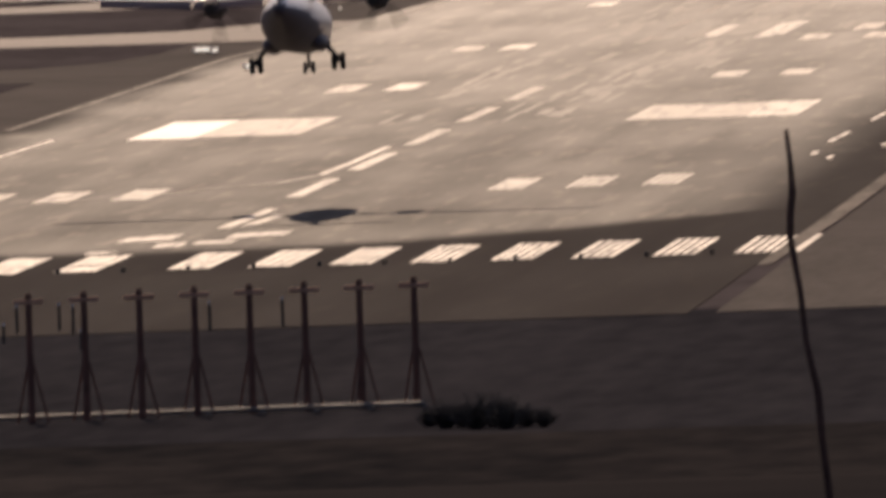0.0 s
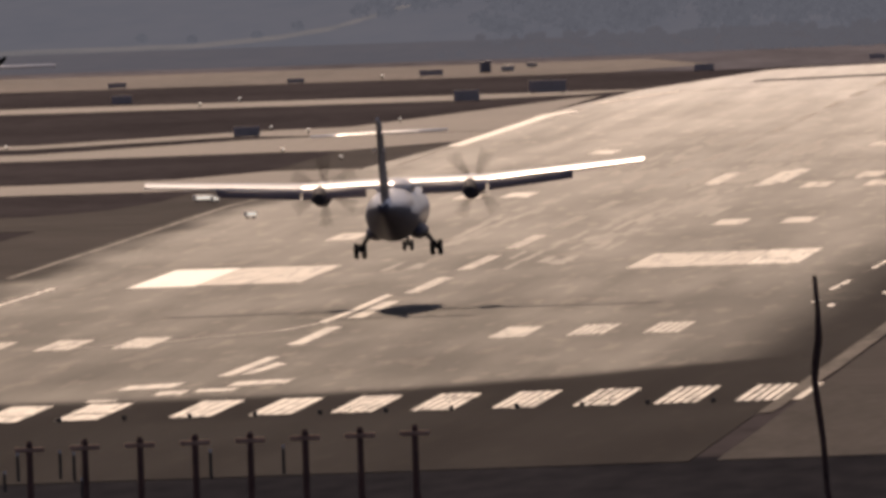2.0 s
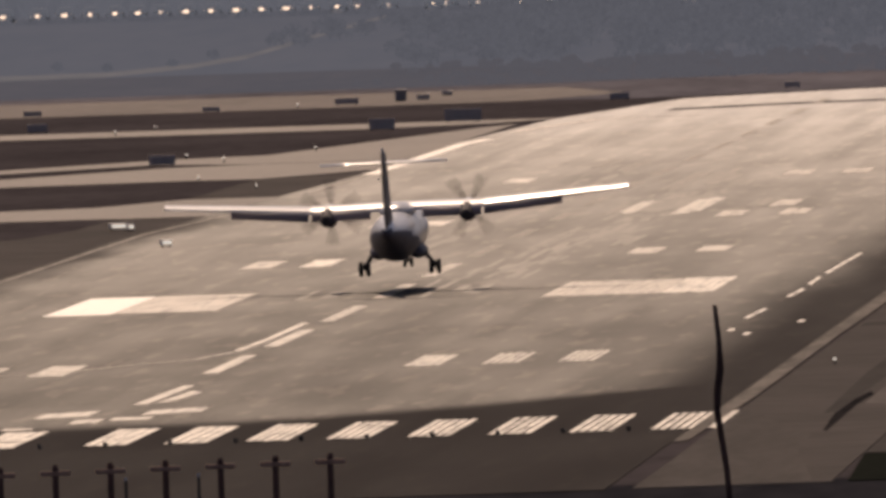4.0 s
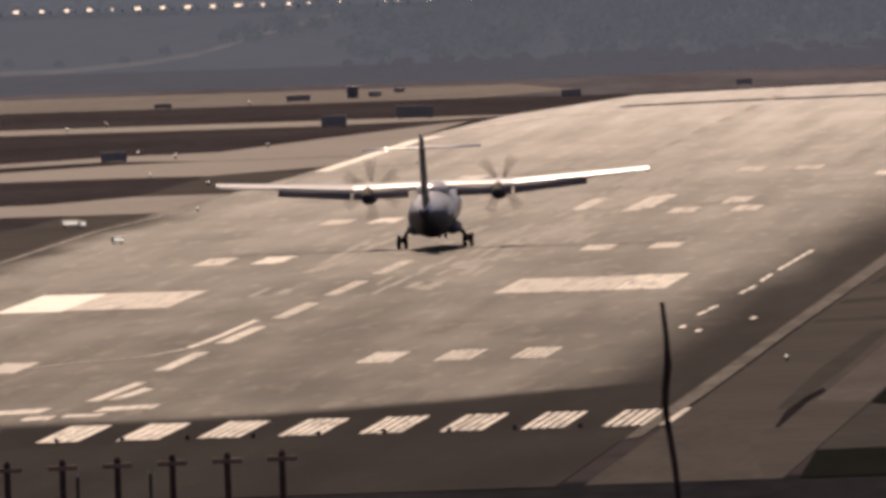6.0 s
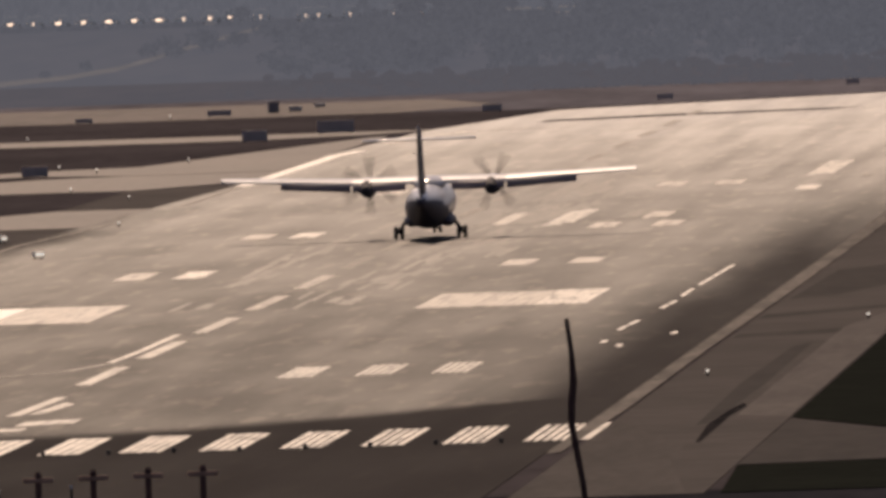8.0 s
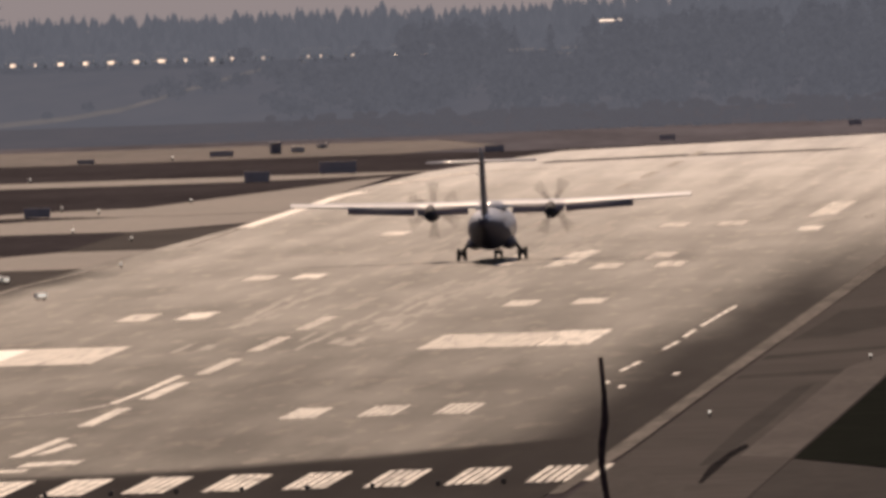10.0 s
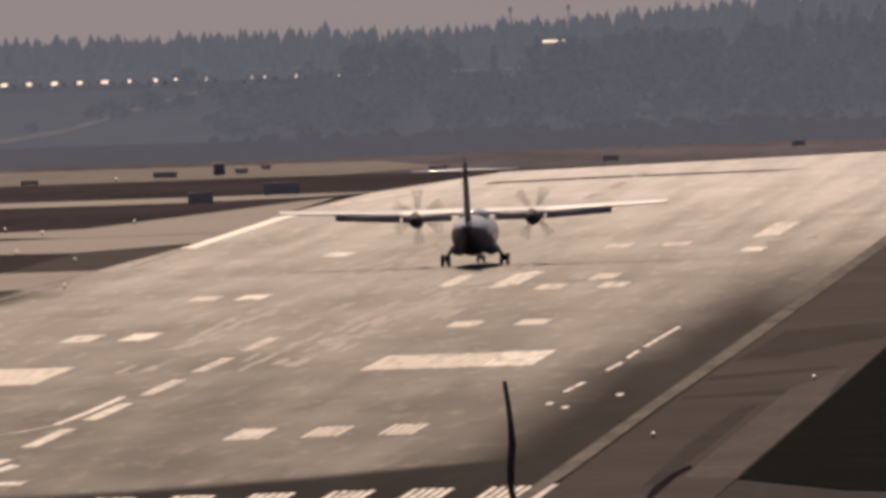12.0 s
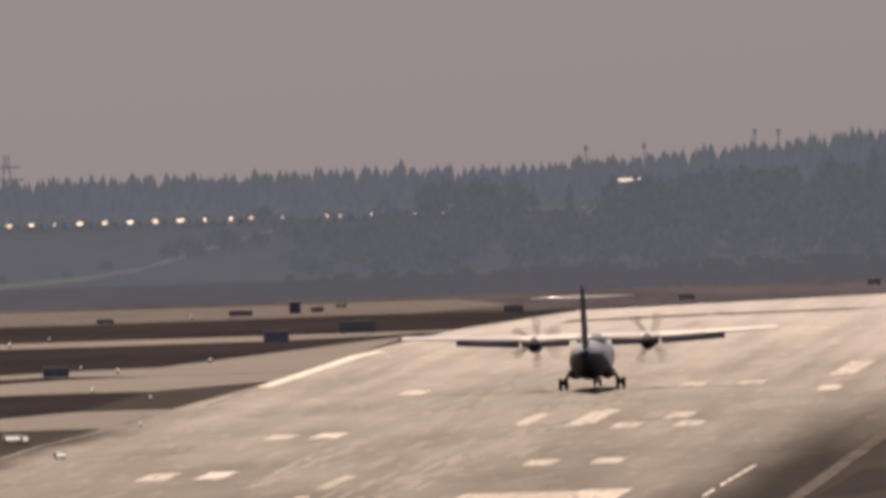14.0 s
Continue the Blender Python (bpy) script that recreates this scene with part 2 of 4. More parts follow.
M_MAST = material("weathered_mast_paint", (0.19, 0.1, 0.083), 0.9, dark=(0.1, 0.057, 0.049), scale=1.5, fine=12)
M_CROSSBAR = material("weathered_crossbar", (0.5, 0.34, 0.27), 0.95, dark=(0.34, 0.22, 0.17), scale=2, fine=12)
M_PALE = material("pale_plastic", (0.75, 0.72, 0.68), 0.5, scale=2, fine=12)
M_LENS = material("clear_lens", (0.8, 0.78, 0.75), 0.15, scale=2, fine=12, emit=(1.0, 0.88, 0.75, 0.9))
M_BARK = material("dark_bark", (0.13, 0.075, 0.066), 0.9, dark=(0.06, 0.036, 0.032), scale=20, fine=120, bump=0.4, bump_scale=200)
# far trees and scrub: blue-grey emission stands in for haze
M_FIR = material("fir_haze_glow", (0.03, 0.034, 0.036), 0.95, dark=(0.015, 0.018, 0.02), scale=0.1, fine=0.6, spec=0.0, emit=(0.9, 0.9, 1.06, 0.14), emit2=(0.77, 0.78, 0.93))
M_COPPICE = material("coppice_haze_glow", (0.03, 0.03, 0.032), 0.95, dark=(0.015, 0.015, 0.018), scale=0.2, fine=1.0, spec=0.0, emit=(0.9, 0.9, 1.06, 0.122), emit2=(0.73, 0.73, 0.87))
M_BUSH = material("thicket_haze_glow", (0.035, 0.03, 0.028), 0.95, dark=(0.018, 0.016, 0.015), scale=0.06, fine=0.35, spec=0.0, emit=(0.86, 0.83, 0.96, 0.114), emit2=(0.82, 0.78, 0.91))
# cars, house walls, windows and shed roofs: haze added as emission
M_CAR = material("car_paint_haze_glow", (0.1, 0.1, 0.11), 0.8, scale=2, fine=9, spec=0.0, emit=(0.86, 0.89, 1.04, 0.122))
M_SHED = material("shed_roof_haze_glow", (0.13, 0.125, 0.125), 0.9, scale=1, fine=5, spec=0.0, emit=(0.86, 0.89, 1.04, 0.1))
M_TIN = material("weathered_tin", (0.22, 0.21, 0.21), 0.6, dark=(0.14, 0.135, 0.135), scale=1, fine=5)
M_FLAP = material("flap_grey", (0.4, 0.34, 0.36), 0.6, scale=1, fine=6, spec=0.2)
# metal for the cars' glint panels, roughened to hold the flash down
M_GLINT = material("glint_metal", (0.45, 0.42, 0.4), 0.62, metal=0.9, scale=2, fine=9)


# ---------------------------------------------------------------- mesh helpers
def mesh_ob(name, bm, mats, smooth=False):
    me = bpy.data.meshes.new(name)
    bmesh.ops.recalc_face_normals(bm, faces=bm.faces)
    bm.to_mesh(me)
    bm.free()
    for m in (mats if isinstance(mats, (list, tuple)) else [mats]):
        me.materials.append(m)
    if smooth:
        me.shade_smooth()
    return new(name, me)


def part(name, bm, mat, parent, label="", smooth=False):
    ob = mesh_ob(name, bm, mat, smooth)
    ob.parent = parent
    if label:
        tagged(ob, label)
    return ob


def box(bm, lo, hi, bevel=0.0):
    made = bmesh.ops.create_cube(bm, size=1.0)["verts"]
    for v in made:
        v.co = Vector([lo[i] + (v.co[i] + 0.5) * (hi[i] - lo[i]) for i in range(3)])
    if bevel:
        es = list({e for v in made for e in v.link_edges})
        bmesh.ops.bevel(bm, geom=es, offset=bevel, segments=2, affect="EDGES", profile=0.5)
    return bm


def slab(bm, pts, z0, z1):
    """An upright prism over the polygon pts."""
    lo = [bm.verts.new((x, y, z0)) for x, y in pts]
    hi = [bm.verts.new((x, y, z1)) for x, y in pts]
    n = len(pts)
    bm.faces.new(hi)
    bm.faces.new(lo[::-1])
    for i in range(n):
        bm.faces.new((lo[i], lo[(i + 1) % n], hi[(i + 1) % n], hi[i]))
    return bm


def tube(bm, a, b, r0, r1=None, seg=10):
    a, b = Vector(a), Vector(b)
    r1 = r0 if r1 is None else r1
    q = (b - a).to_track_quat("Z", "Y").to_matrix()
    rings = []
    for c, r in ((a, r0), (b, r1)):
        rings.append([bm.verts.new(c + q @ Vector((r * math.cos(2 * math.pi * i / seg), r * math.sin(2 * math.pi * i / seg), 0))) for i in range(seg)])
    for i in range(seg):
        j = (i + 1) % seg
        bm.faces.new((rings[0][i], rings[0][j], rings[1][j], rings[1][i]))
    bm.faces.new(rings[0][::-1])
    bm.faces.new(rings[1])
    return bm


def loft(bm, rings, cap=True, mat=None):
    """Skin a row of closed rings of equal count."""
    vs = [[bm.verts.new(p) for p in r] for r in rings]
    n = len(vs[0])
    for a, b in zip(vs, vs[1:]):
        for i in range(n):
            j = (i + 1) % n
            f = bm.faces.new((a[i], a[j], b[j], b[i]))
            if mat:
                f.material_index = mat(f.calc_center_median())
    if cap:
        for r in (vs[0][::-1], vs[-1]):
            f = bm.faces.new(r)
            if mat:
                f.material_index = mat(f.calc_center_median())
    return bm


def thing(name, label, category, group="", at=(0, 0, 0), turn=0, kind=""):
    e = new(name)
    e.matrix_basis = pose(*at, 0, 0, turn)
    return tagged(e, label, category, group, kind)


# ---------------------------------------------------------------- ground
def smoothstep(a, b, v):
    v = min(1, max(0, (v - a) / (b - a)))
    return v * v * (3 - 2 * v)


def land(x, y):
    """Height of the open ground: a viewing hill, a flat airfield, a low wooded rise and a far lowland."""
    d = math.hypot(x - EYE[0], y - EYE[1])
    z = 29.7 * (1 - smoothstep(46, 420, d))
    z += (4.95 + 2.5 * smoothstep(-30, 40, x)) * smoothstep(1352, 1640, y)
    z -= 24 * smoothstep(1604, 2300, y)
    return z


def axis(*spans):
    out = []
    for a, b, n in spans:
        out += [a + (b - a) * i / n for i in range(n)]
    return out + [spans[-1][1]]


bm = bmesh.new()
xs = axis((-8000, -600, 8), (-600, -120, 12), (-120, 120, 40), (120, 600, 12), (600, 8000, 8))
ys = axis((-6000, -1800, 6), (-1800, -1400, 10), (-1400, -1200, 30), (-1200, -700, 25), (-700, -255, 5), (-255, -90, 4), (-90, 1250, 14), (1250, 1600, 18), (1600, 1900, 20), (1900, 3300, 16), (3300, 9000, 6))
grid = [[bm.verts.new((x, y, land(x, y))) for x in xs] for y in ys]
for a, b in zip(grid, grid[1:]):
    for i in range(len(xs) - 1):
        f = bm.faces.new((a[i], a[i + 1], b[i + 1], b[i]))
        cy = (a[i].co.y + b[i].co.y) / 2
        # the two farthest zones glow with haze, more strongly farther off
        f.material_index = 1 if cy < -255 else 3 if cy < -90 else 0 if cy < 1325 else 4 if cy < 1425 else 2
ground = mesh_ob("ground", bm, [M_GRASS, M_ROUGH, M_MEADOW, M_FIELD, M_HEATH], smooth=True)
tagged(ground, "dry brown grass airfield ground below a low hill", "ground", kind="structure")

Z_PAVE, Z_STAIN, Z_PAINT = 0.04, 0.046, 0.052


def paving(name, pts, mat, label, top=Z_PAVE, category="pavement"):
    bm = bmesh.new()
    slab(bm, pts, top - 0.12 if top <= Z_PAVE else top - 0.004, top)
    return tagged(mesh_ob(name, bm, mat), label, category, kind="structure")


paving("runway", [(-29, -104), (28.2, -98), (28.2, 1271), (10.6, 1238), (-7, 1206), (-15, 1190), (-22, 1085), (-24.8, 960), (-24.8, 830), (-29, 560)], M_RUNWAY,
       "worn sunlit grey asphalt runway with rubber marks", category="runway")
paving("edge_strip", [(28.25, -20), (28.9, -20), (29.2, 64), (29.1, 192), (29.3, 345), (29.3, 900), (28.25, 900)], M_CONCRETE, "pale concrete strip along the runway edge", 0.06)
paving("shoulder", [(29.35, -97), (37.7, -96), (37.7, 900), (29.35, 900)], M_SHOULDER, "grey asphalt runway shoulder", 0.035)
paving("shoulder", [(-29.05, -88), (-29.05, 560), (-27.8, 641.5), (-33.9, 641.5), (-34.4, 600), (-36.3, 572), (-40.1, 557), (-60, 551), (-60, 505), (-36.6, 503), (-36.8, 470), (-60, 470), (-60, -88)],
       M_SHOULDER, "grey asphalt runway shoulder", 0.035)
paving("shoulder", [(-33.2, 717), (-26.6, 717), (-25.0, 817), (-32.5, 801)], M_SHOULDER, "grey asphalt runway shoulder", 0.035)
for pts in ([(-400, 1200), (-60, 1201), (-30, 1208), (-22, 1245), (-30, 1300), (-400, 1290)],
            [(-400, 1053), (-37, 1057), (-27, 1068), (-22.2, 1083), (-22.2, 1090), (-400, 1086)],
            [(-400, 877), (-60, 877), (-45.5, 916), (-38, 924), (-26.5, 1044), (-24.2, 1060), (-24.9, 950), (-24.9, 880), (-37, 878), (-45, 890), (-59, 858), (-400, 858)],
            [(-400, 830), (-57, 830), (-43, 872), (-37, 876.5), (-24.9, 878), (-24.9, 832), (-32.6, 802), (-39, 804), (-55, 798), (-400, 798)],
            [(-400, 686), (-48, 686), (-38.4, 692), (-33.3, 716), (-26.7, 716), (-27.8, 642), (-33.9, 642), (-45.5, 644), (-400, 644)]):
    paving("taxiway", pts, M_APRON if pts[0][1] > 1190 else M_TAXI, "sunlit pale asphalt taxiway", 0.03)
paving("grass_strip", [(-29.5, 1210), (-19, 1203), (-8, 1215), (10, 1247), (28, 1281), (34, 1290), (34, 1352), (-12, 1352), (-32, 1332), (-400, 1330), (-400, 1292), (-29.8, 1302), (-21.8, 1246)], M_DRY, "pale dry grass strip beyond the runway end", 0.02)
paving("grass_strip", [(-14, 1112), (-4.5, 1126), (9.8, 1136), (13, 1150), (9.8, 1146), (-4.5, 1138), (-13.5, 1124)], M_GRASS, "narrow brown grass strip between far pavements", 0.05)
paving("shoulder", [(37.75, -50), (60, -40), (60, -34), (43.2, 6), (37.75, 33)], M_OLD, "grey asphalt entrance beside the runway", 0.03)
for pts in ([(37.8, 34.2), (43.4, 7), (60, -32), (60, 900), (37.8, 900)], [(37.8, -52), (60, -42), (60, -96), (38.4, -96)]):
    paving("grass_strip", pts, M_GRASS_GREEN, "dark green grass beside the runway shoulder", 0.05)

runway = bpy.data.objects["runway"]
# irregular dark smear running along the shoulder
for pts in ([(34.6, -8), (34.8, -9), (34.75, 21), (34.7, 40), (34.95, 59), (34.6, 66), (34.3, 52), (34.15, 24)],):
    paving("dark_smear", pts, M_ROUGH, "dark irregular smear on the shoulder", 0.041)
for pts in ([(29.6, 214), (37.5, 222), (37.5, 236), (29.6, 224)], [(29.8, 315), (32.2, 323), (34.8, 353), (37.4, 372), (37.4, 420), (33.2, 414), (30.4, 400)], [(29.6, 262), (36.4, 284), (36.2, 292), (29.6, 274)],
            [(33.6, 24), (34.1, 26), (34.3, 54), (34.5, 105), (34.3, 200), (33.5, 190), (33.2, 107)]):
    paving("shoulder_patch", pts, M_OLD, "dark sealed patch of old shoulder asphalt", 0.038)
paving("shoulder_patch", [(35.0, 42), (37.6, 36), (37.65, 200), (36.9, 284), (35.0, 235)], M_CONCRETE_PALE, "paler strip of shoulder beside the grass", 0.039)
paving("shoulder_patch", [(29.4, -96), (36.9, -95), (34.5, -40), (34.2, -12), (32.0, 10), (29.4, 40)], M_CONCRETE_OLD, "paler old shoulder concrete before the threshold", 0.037)


# ---------------------------------------------------------------- runway markings
def marking(name, x0, x1, y0, y1, mat=M_PAINT, lanes=1, gap=0.12, label="", ragged=0.6):
    """A painted bar; several lanes where the paint is worn into stripes."""
    bm = bmesh.new()
    w = (x1 - x0 - gap * (lanes - 1)) / lanes
    for i in range(lanes):
        a = x0 + i * (w + gap)
        j = [random.uniform(-ragged, ragged) if lanes > 1 else 0 for _ in range(2)]
        slab(bm, [(a, y0 + j[0]), (a + w, y0 + j[0]), (a + w, y1 + j[1]), (a, y1 + j[1])], Z_PAVE - 0.01, Z_PAINT)
    return part(name, bm, mat, runway, label)


for k in range(8):
    x = 0.25 + 3.73 * k
    marking("threshold_bar", x, x + 1.95, 6 - 0.4 * k, 36 - 0.4 * k, M_PAINT, (4, 4, 5, 5, 5, 5, 5, 5)[k], 0.09 + 0.011 * k,
            "white painted threshold bar worn into stripes")
marking("threshold_bar", 28.35, 29.4, 3, 34, M_PAINT_WORN, 2, 0.2, "faded end of the threshold marking")
for k in range(5):
    x = -5.0 - 3.73 * k
    marking("threshold_bar", x, x + 1.95, 6.5, 17, M_PAINT, 3, 0.05, "near end of a white painted threshold bar")
    marking("threshold_bar", x - 0.05, x + 1.95, 18.5, 36, M_PAINT, 4, 0.06, "far end of a white painted threshold bar")
for i in range(20):
    y0 = 150 + 61.0 * i
    if y0 > 1150:
        break
    marking("centre_line_dash", -1.95, -1.15, y0, y0 + (40 if i < 6 else 32), M_TOUCH if i < 3 else M_PAINT_WORN if i < 5 else M_SCUFF, 1 if i < 2 else 3, 0.05)
for x in (8.2, 12.2, 16.1):
    marking("touchdown_bar", x, x + 1.8, 152, 176, M_TOUCH, 4 if x < 9 else 5, 0.07 if x < 9 else 0.13)
for x in (-11.2, -15.2, -19.2):
    marking("touchdown_bar", x, x + 1.85, 155, 178, M_TOUCH if x > -12 else M_PAINT_WORN, 4, 0.08)
marking("aiming_bar", 8.2, 14.9, 322, 363, M_PAINT_WORN, 12, 0.06, "faded white aiming point bar worn into stripes")
marking("aiming_bar", 15.0, 18.0, 322, 364, M_PAINT, 6, 0.07, "faded white aiming point bar worn into stripes")
marking("aiming_bar", -19.5, -15.7, 310, 359, M_FRESH, 1, 0, "bright freshly painted part of an aiming point bar")
marking("aiming_bar", -15.65, -9.8, 312, 359, M_PAINT_WORN, 2, 0.05, "older faded part of an aiming point bar")
for x in (8.2, 12.4):
    marking("touchdown_bar", x, x + 1.85, 449, 467, M_PAINT_WORN)
    marking("touchdown_bar", x + 0.95, x + 2.7, 575, 595, M_PAINT_WORN, 2)
    marking("touchdown_bar", x, x + 1.85, 742, 761, M_PAINT_WORN, 2)
for x in (-15.0, -11.4):
    marking("touchdown_bar", x, x + 1.85, 438, 461, M_PAINT if x > -12 else M_PAINT_WORN)
for x in (-13.6, -10.4):
    marking("touchdown_bar", x, x + 1.8, 572, 590, M_PAINT if x > -12 else M_PAINT_WORN)
marking("touchdown_bar", -12.0, -10.2, 744, 762, M_PAINT)
for x0, x1, y0, y1, mat in ((1.9, 2.9, 597, 646, M_TOUCH), (2.95, 5.6, 601, 646, M_REMAINS), (5.7, 7.4, 594, 648, M_TOUCH), (0.8, 1.8, 597, 640, M_REMAINS), (10.0, 11.2, 612, 642, M_REMAINS), (11.7, 13.3, 608, 631, M_PAINT_WORN),
                            (18.2, 20.0, 770, 835, M_TOUCH), (19.1, 20.6, 706, 725, M_PAINT), (19.6, 21.0, 745, 765, M_REMAINS), (-8.0, -6.8, 808, 838, M_REMAINS),
                            (-5.4, -4.2, 780, 826, M_REMAINS), (6.0, 7.2, 480, 512, M_REMAINS), (1.2, 2.4, 690, 760, M_REMAINS), (2.5, 3.6, 400, 436, M_REMAINS),
                            (1.0, 2.0, 480, 530, M_REMAINS), (15.0, 16.5, 640, 652, M_REMAINS), (22.4, 23.2, 760, 770, M_REMAINS)):
    marking("worn_patch", x0, x1, y0, y1, mat, 3, 0.02, "", (y1 - y0) * 0.12)
bm = bmesh.new()
rs = random.Random(3)
for i in range(130):
    y = rs.uniform(330, 760)
    if i % 3:
        x = rs.gauss(2.2 + (y - 330) * 0.004, 1.3)
    else:
        x = rs.gauss(-6.3 + (y - 400) * 0.004, 0.9)
    w, l = rs.uniform(0.3, 0.9), rs.uniform(12, 32)
    d = rs.uniform(-0.12, 0.12)
    slab(bm, [(x, y), (x + w, y + rs.uniform(-1, 1)), (x + w * 0.7 + d, y + l), (x + d, y + l)], Z_PAVE - 0.01, Z_PAVE + 0.003 + 0.003 * rs.random())
tagged(part("paint_remains", bm, M_REMAINS, runway, "scattered remains of scraped-off paint"), kind="stuff")
# lettering of the runway's number: plain strokes placed to fit the camera's view
for pts in ([(-1.9, 86), (-1.2, 86), (-0.9, 124), (-1.5, 124)], [(-0.9, 88), (-0.3, 88), (0.3, 108), (-0.4, 112)], [(-0.3, 64), (2.4, 67), (2.4, 76), (-0.2, 73)],
            [(-5.4, 62), (-2.9, 65), (-2.8, 75), (-5.3, 71)], [(-3.0, 50), (-1.7, 50), (-1.7, 58), (-3.0, 58)], [(-1.3, 54), (0.5, 54), (0.6, 60), (-1.3, 60)], [(-5.6, 40), (-4.2, 40), (-4.2, 44), (-5.6, 44)]):
    bm = bmesh.new()
    slab(bm, pts, Z_PAVE - 0.01, Z_PAINT)
    part("number_stroke", bm, M_TOUCH, runway)


def line(name, pts, width, mat, parent=None, lift=0.0):
    """A painted line along points of the plan."""
    bm = bmesh.new()
    for (xa, ya), (xb, yb) in zip(pts, pts[1:]):
        slab(bm, [(xa - width / 2, ya), (xa + width / 2, ya), (xb + width / 2, yb), (xb - width / 2, yb)], Z_PAVE - 0.01, Z_PAINT + lift)
    return part(name, bm, mat, parent or runway)


line("lead_in_line", [(-13.5, 158), (-9.2, 166), (-6.8, 176), (-4.2, 184), (-2.9, 199)], 0.3, M_PAINT_WORN, None, 0.004)
line("lead_in_line", [(-2.85, 202), (-2.6, 230), (-2.6, 269)], 0.42, M_PAINT, None, 0.004)
line("edge_line", [(-28.7, 350), (-28.5, 432), (-28.4, 575), (-25.8, 660)], 0.4, M_DIM, None, 0.004)
line("edge_line", [(-24.6, 722), (-24.5, 803)], 0.32, M_DIM, None, 0.004)
line("edge_line", [(-24.4, 805), (-24.1, 880), (-23.8, 949), (-22.8, 972)], 1.1, M_LINE, None, 0.004)
line("edge_line", [(-22.4, 1010), (-18.0, 1072), (-10.0, 1078)], 1.0, M_PAINT_WORN, None, 0.004)
for a, b, n in (((-24.5, 262), (-24.0, 318), 6), ((22.5, 245), (22.8, 271), 2), ((23.0, 300), (23.2, 323), 2), ((23.1, 334), (23.05, 357), 2), ((23.1, 366), (23.3, 428), 5)):
    for i in range(n):
        f0, f1 = i / n, (i + 0.8) / n
        line("edge_dash", [(a[0] + (b[0] - a[0]) * f, a[1] + (b[1] - a[1]) * f) for f in (f0, f1)], 0.25, M_LINE)
for x, y in ((22.7, 216), (23.9, 205), (25.9, 233)):
    marking("edge_dash", x - 0.16, x + 0.16, y - 2.5, y + 2.5, M_LINE)


# ---------------------------------------------------------------- airliner
def airfoil(x, y_le, chord, z, thick):
    """Ring of a wing section at span x: leading edge at y_le, pointing forward +Y."""
    pts = []
    for c, t in ((0, 0), (0.04, 0.45), (0.15, 0.85), (0.35, 1.0), (0.65, 0.7), (1.0, 0.06)):
        pts.append((x, y_le - c * chord, z + t * thick * 0.62))
    for c, t in ((1.0, -0.02), (0.65, 0.5), (0.35, 0.8), (0.15, 0.75), (0.04, 0.4)):
        pts.append((x, y_le - c * chord, z - t * thick * 0.42))
    return pts


WING_Z = 3.72      # height of the wing, its centre part level


def wing_le(x):
    a = abs(x)
    return 1.75 - max(0, a - 5) * 0.045


def wing_chord(x):
    a = abs(x)
    return 2.45 - max(0, a - 5) * 0.115


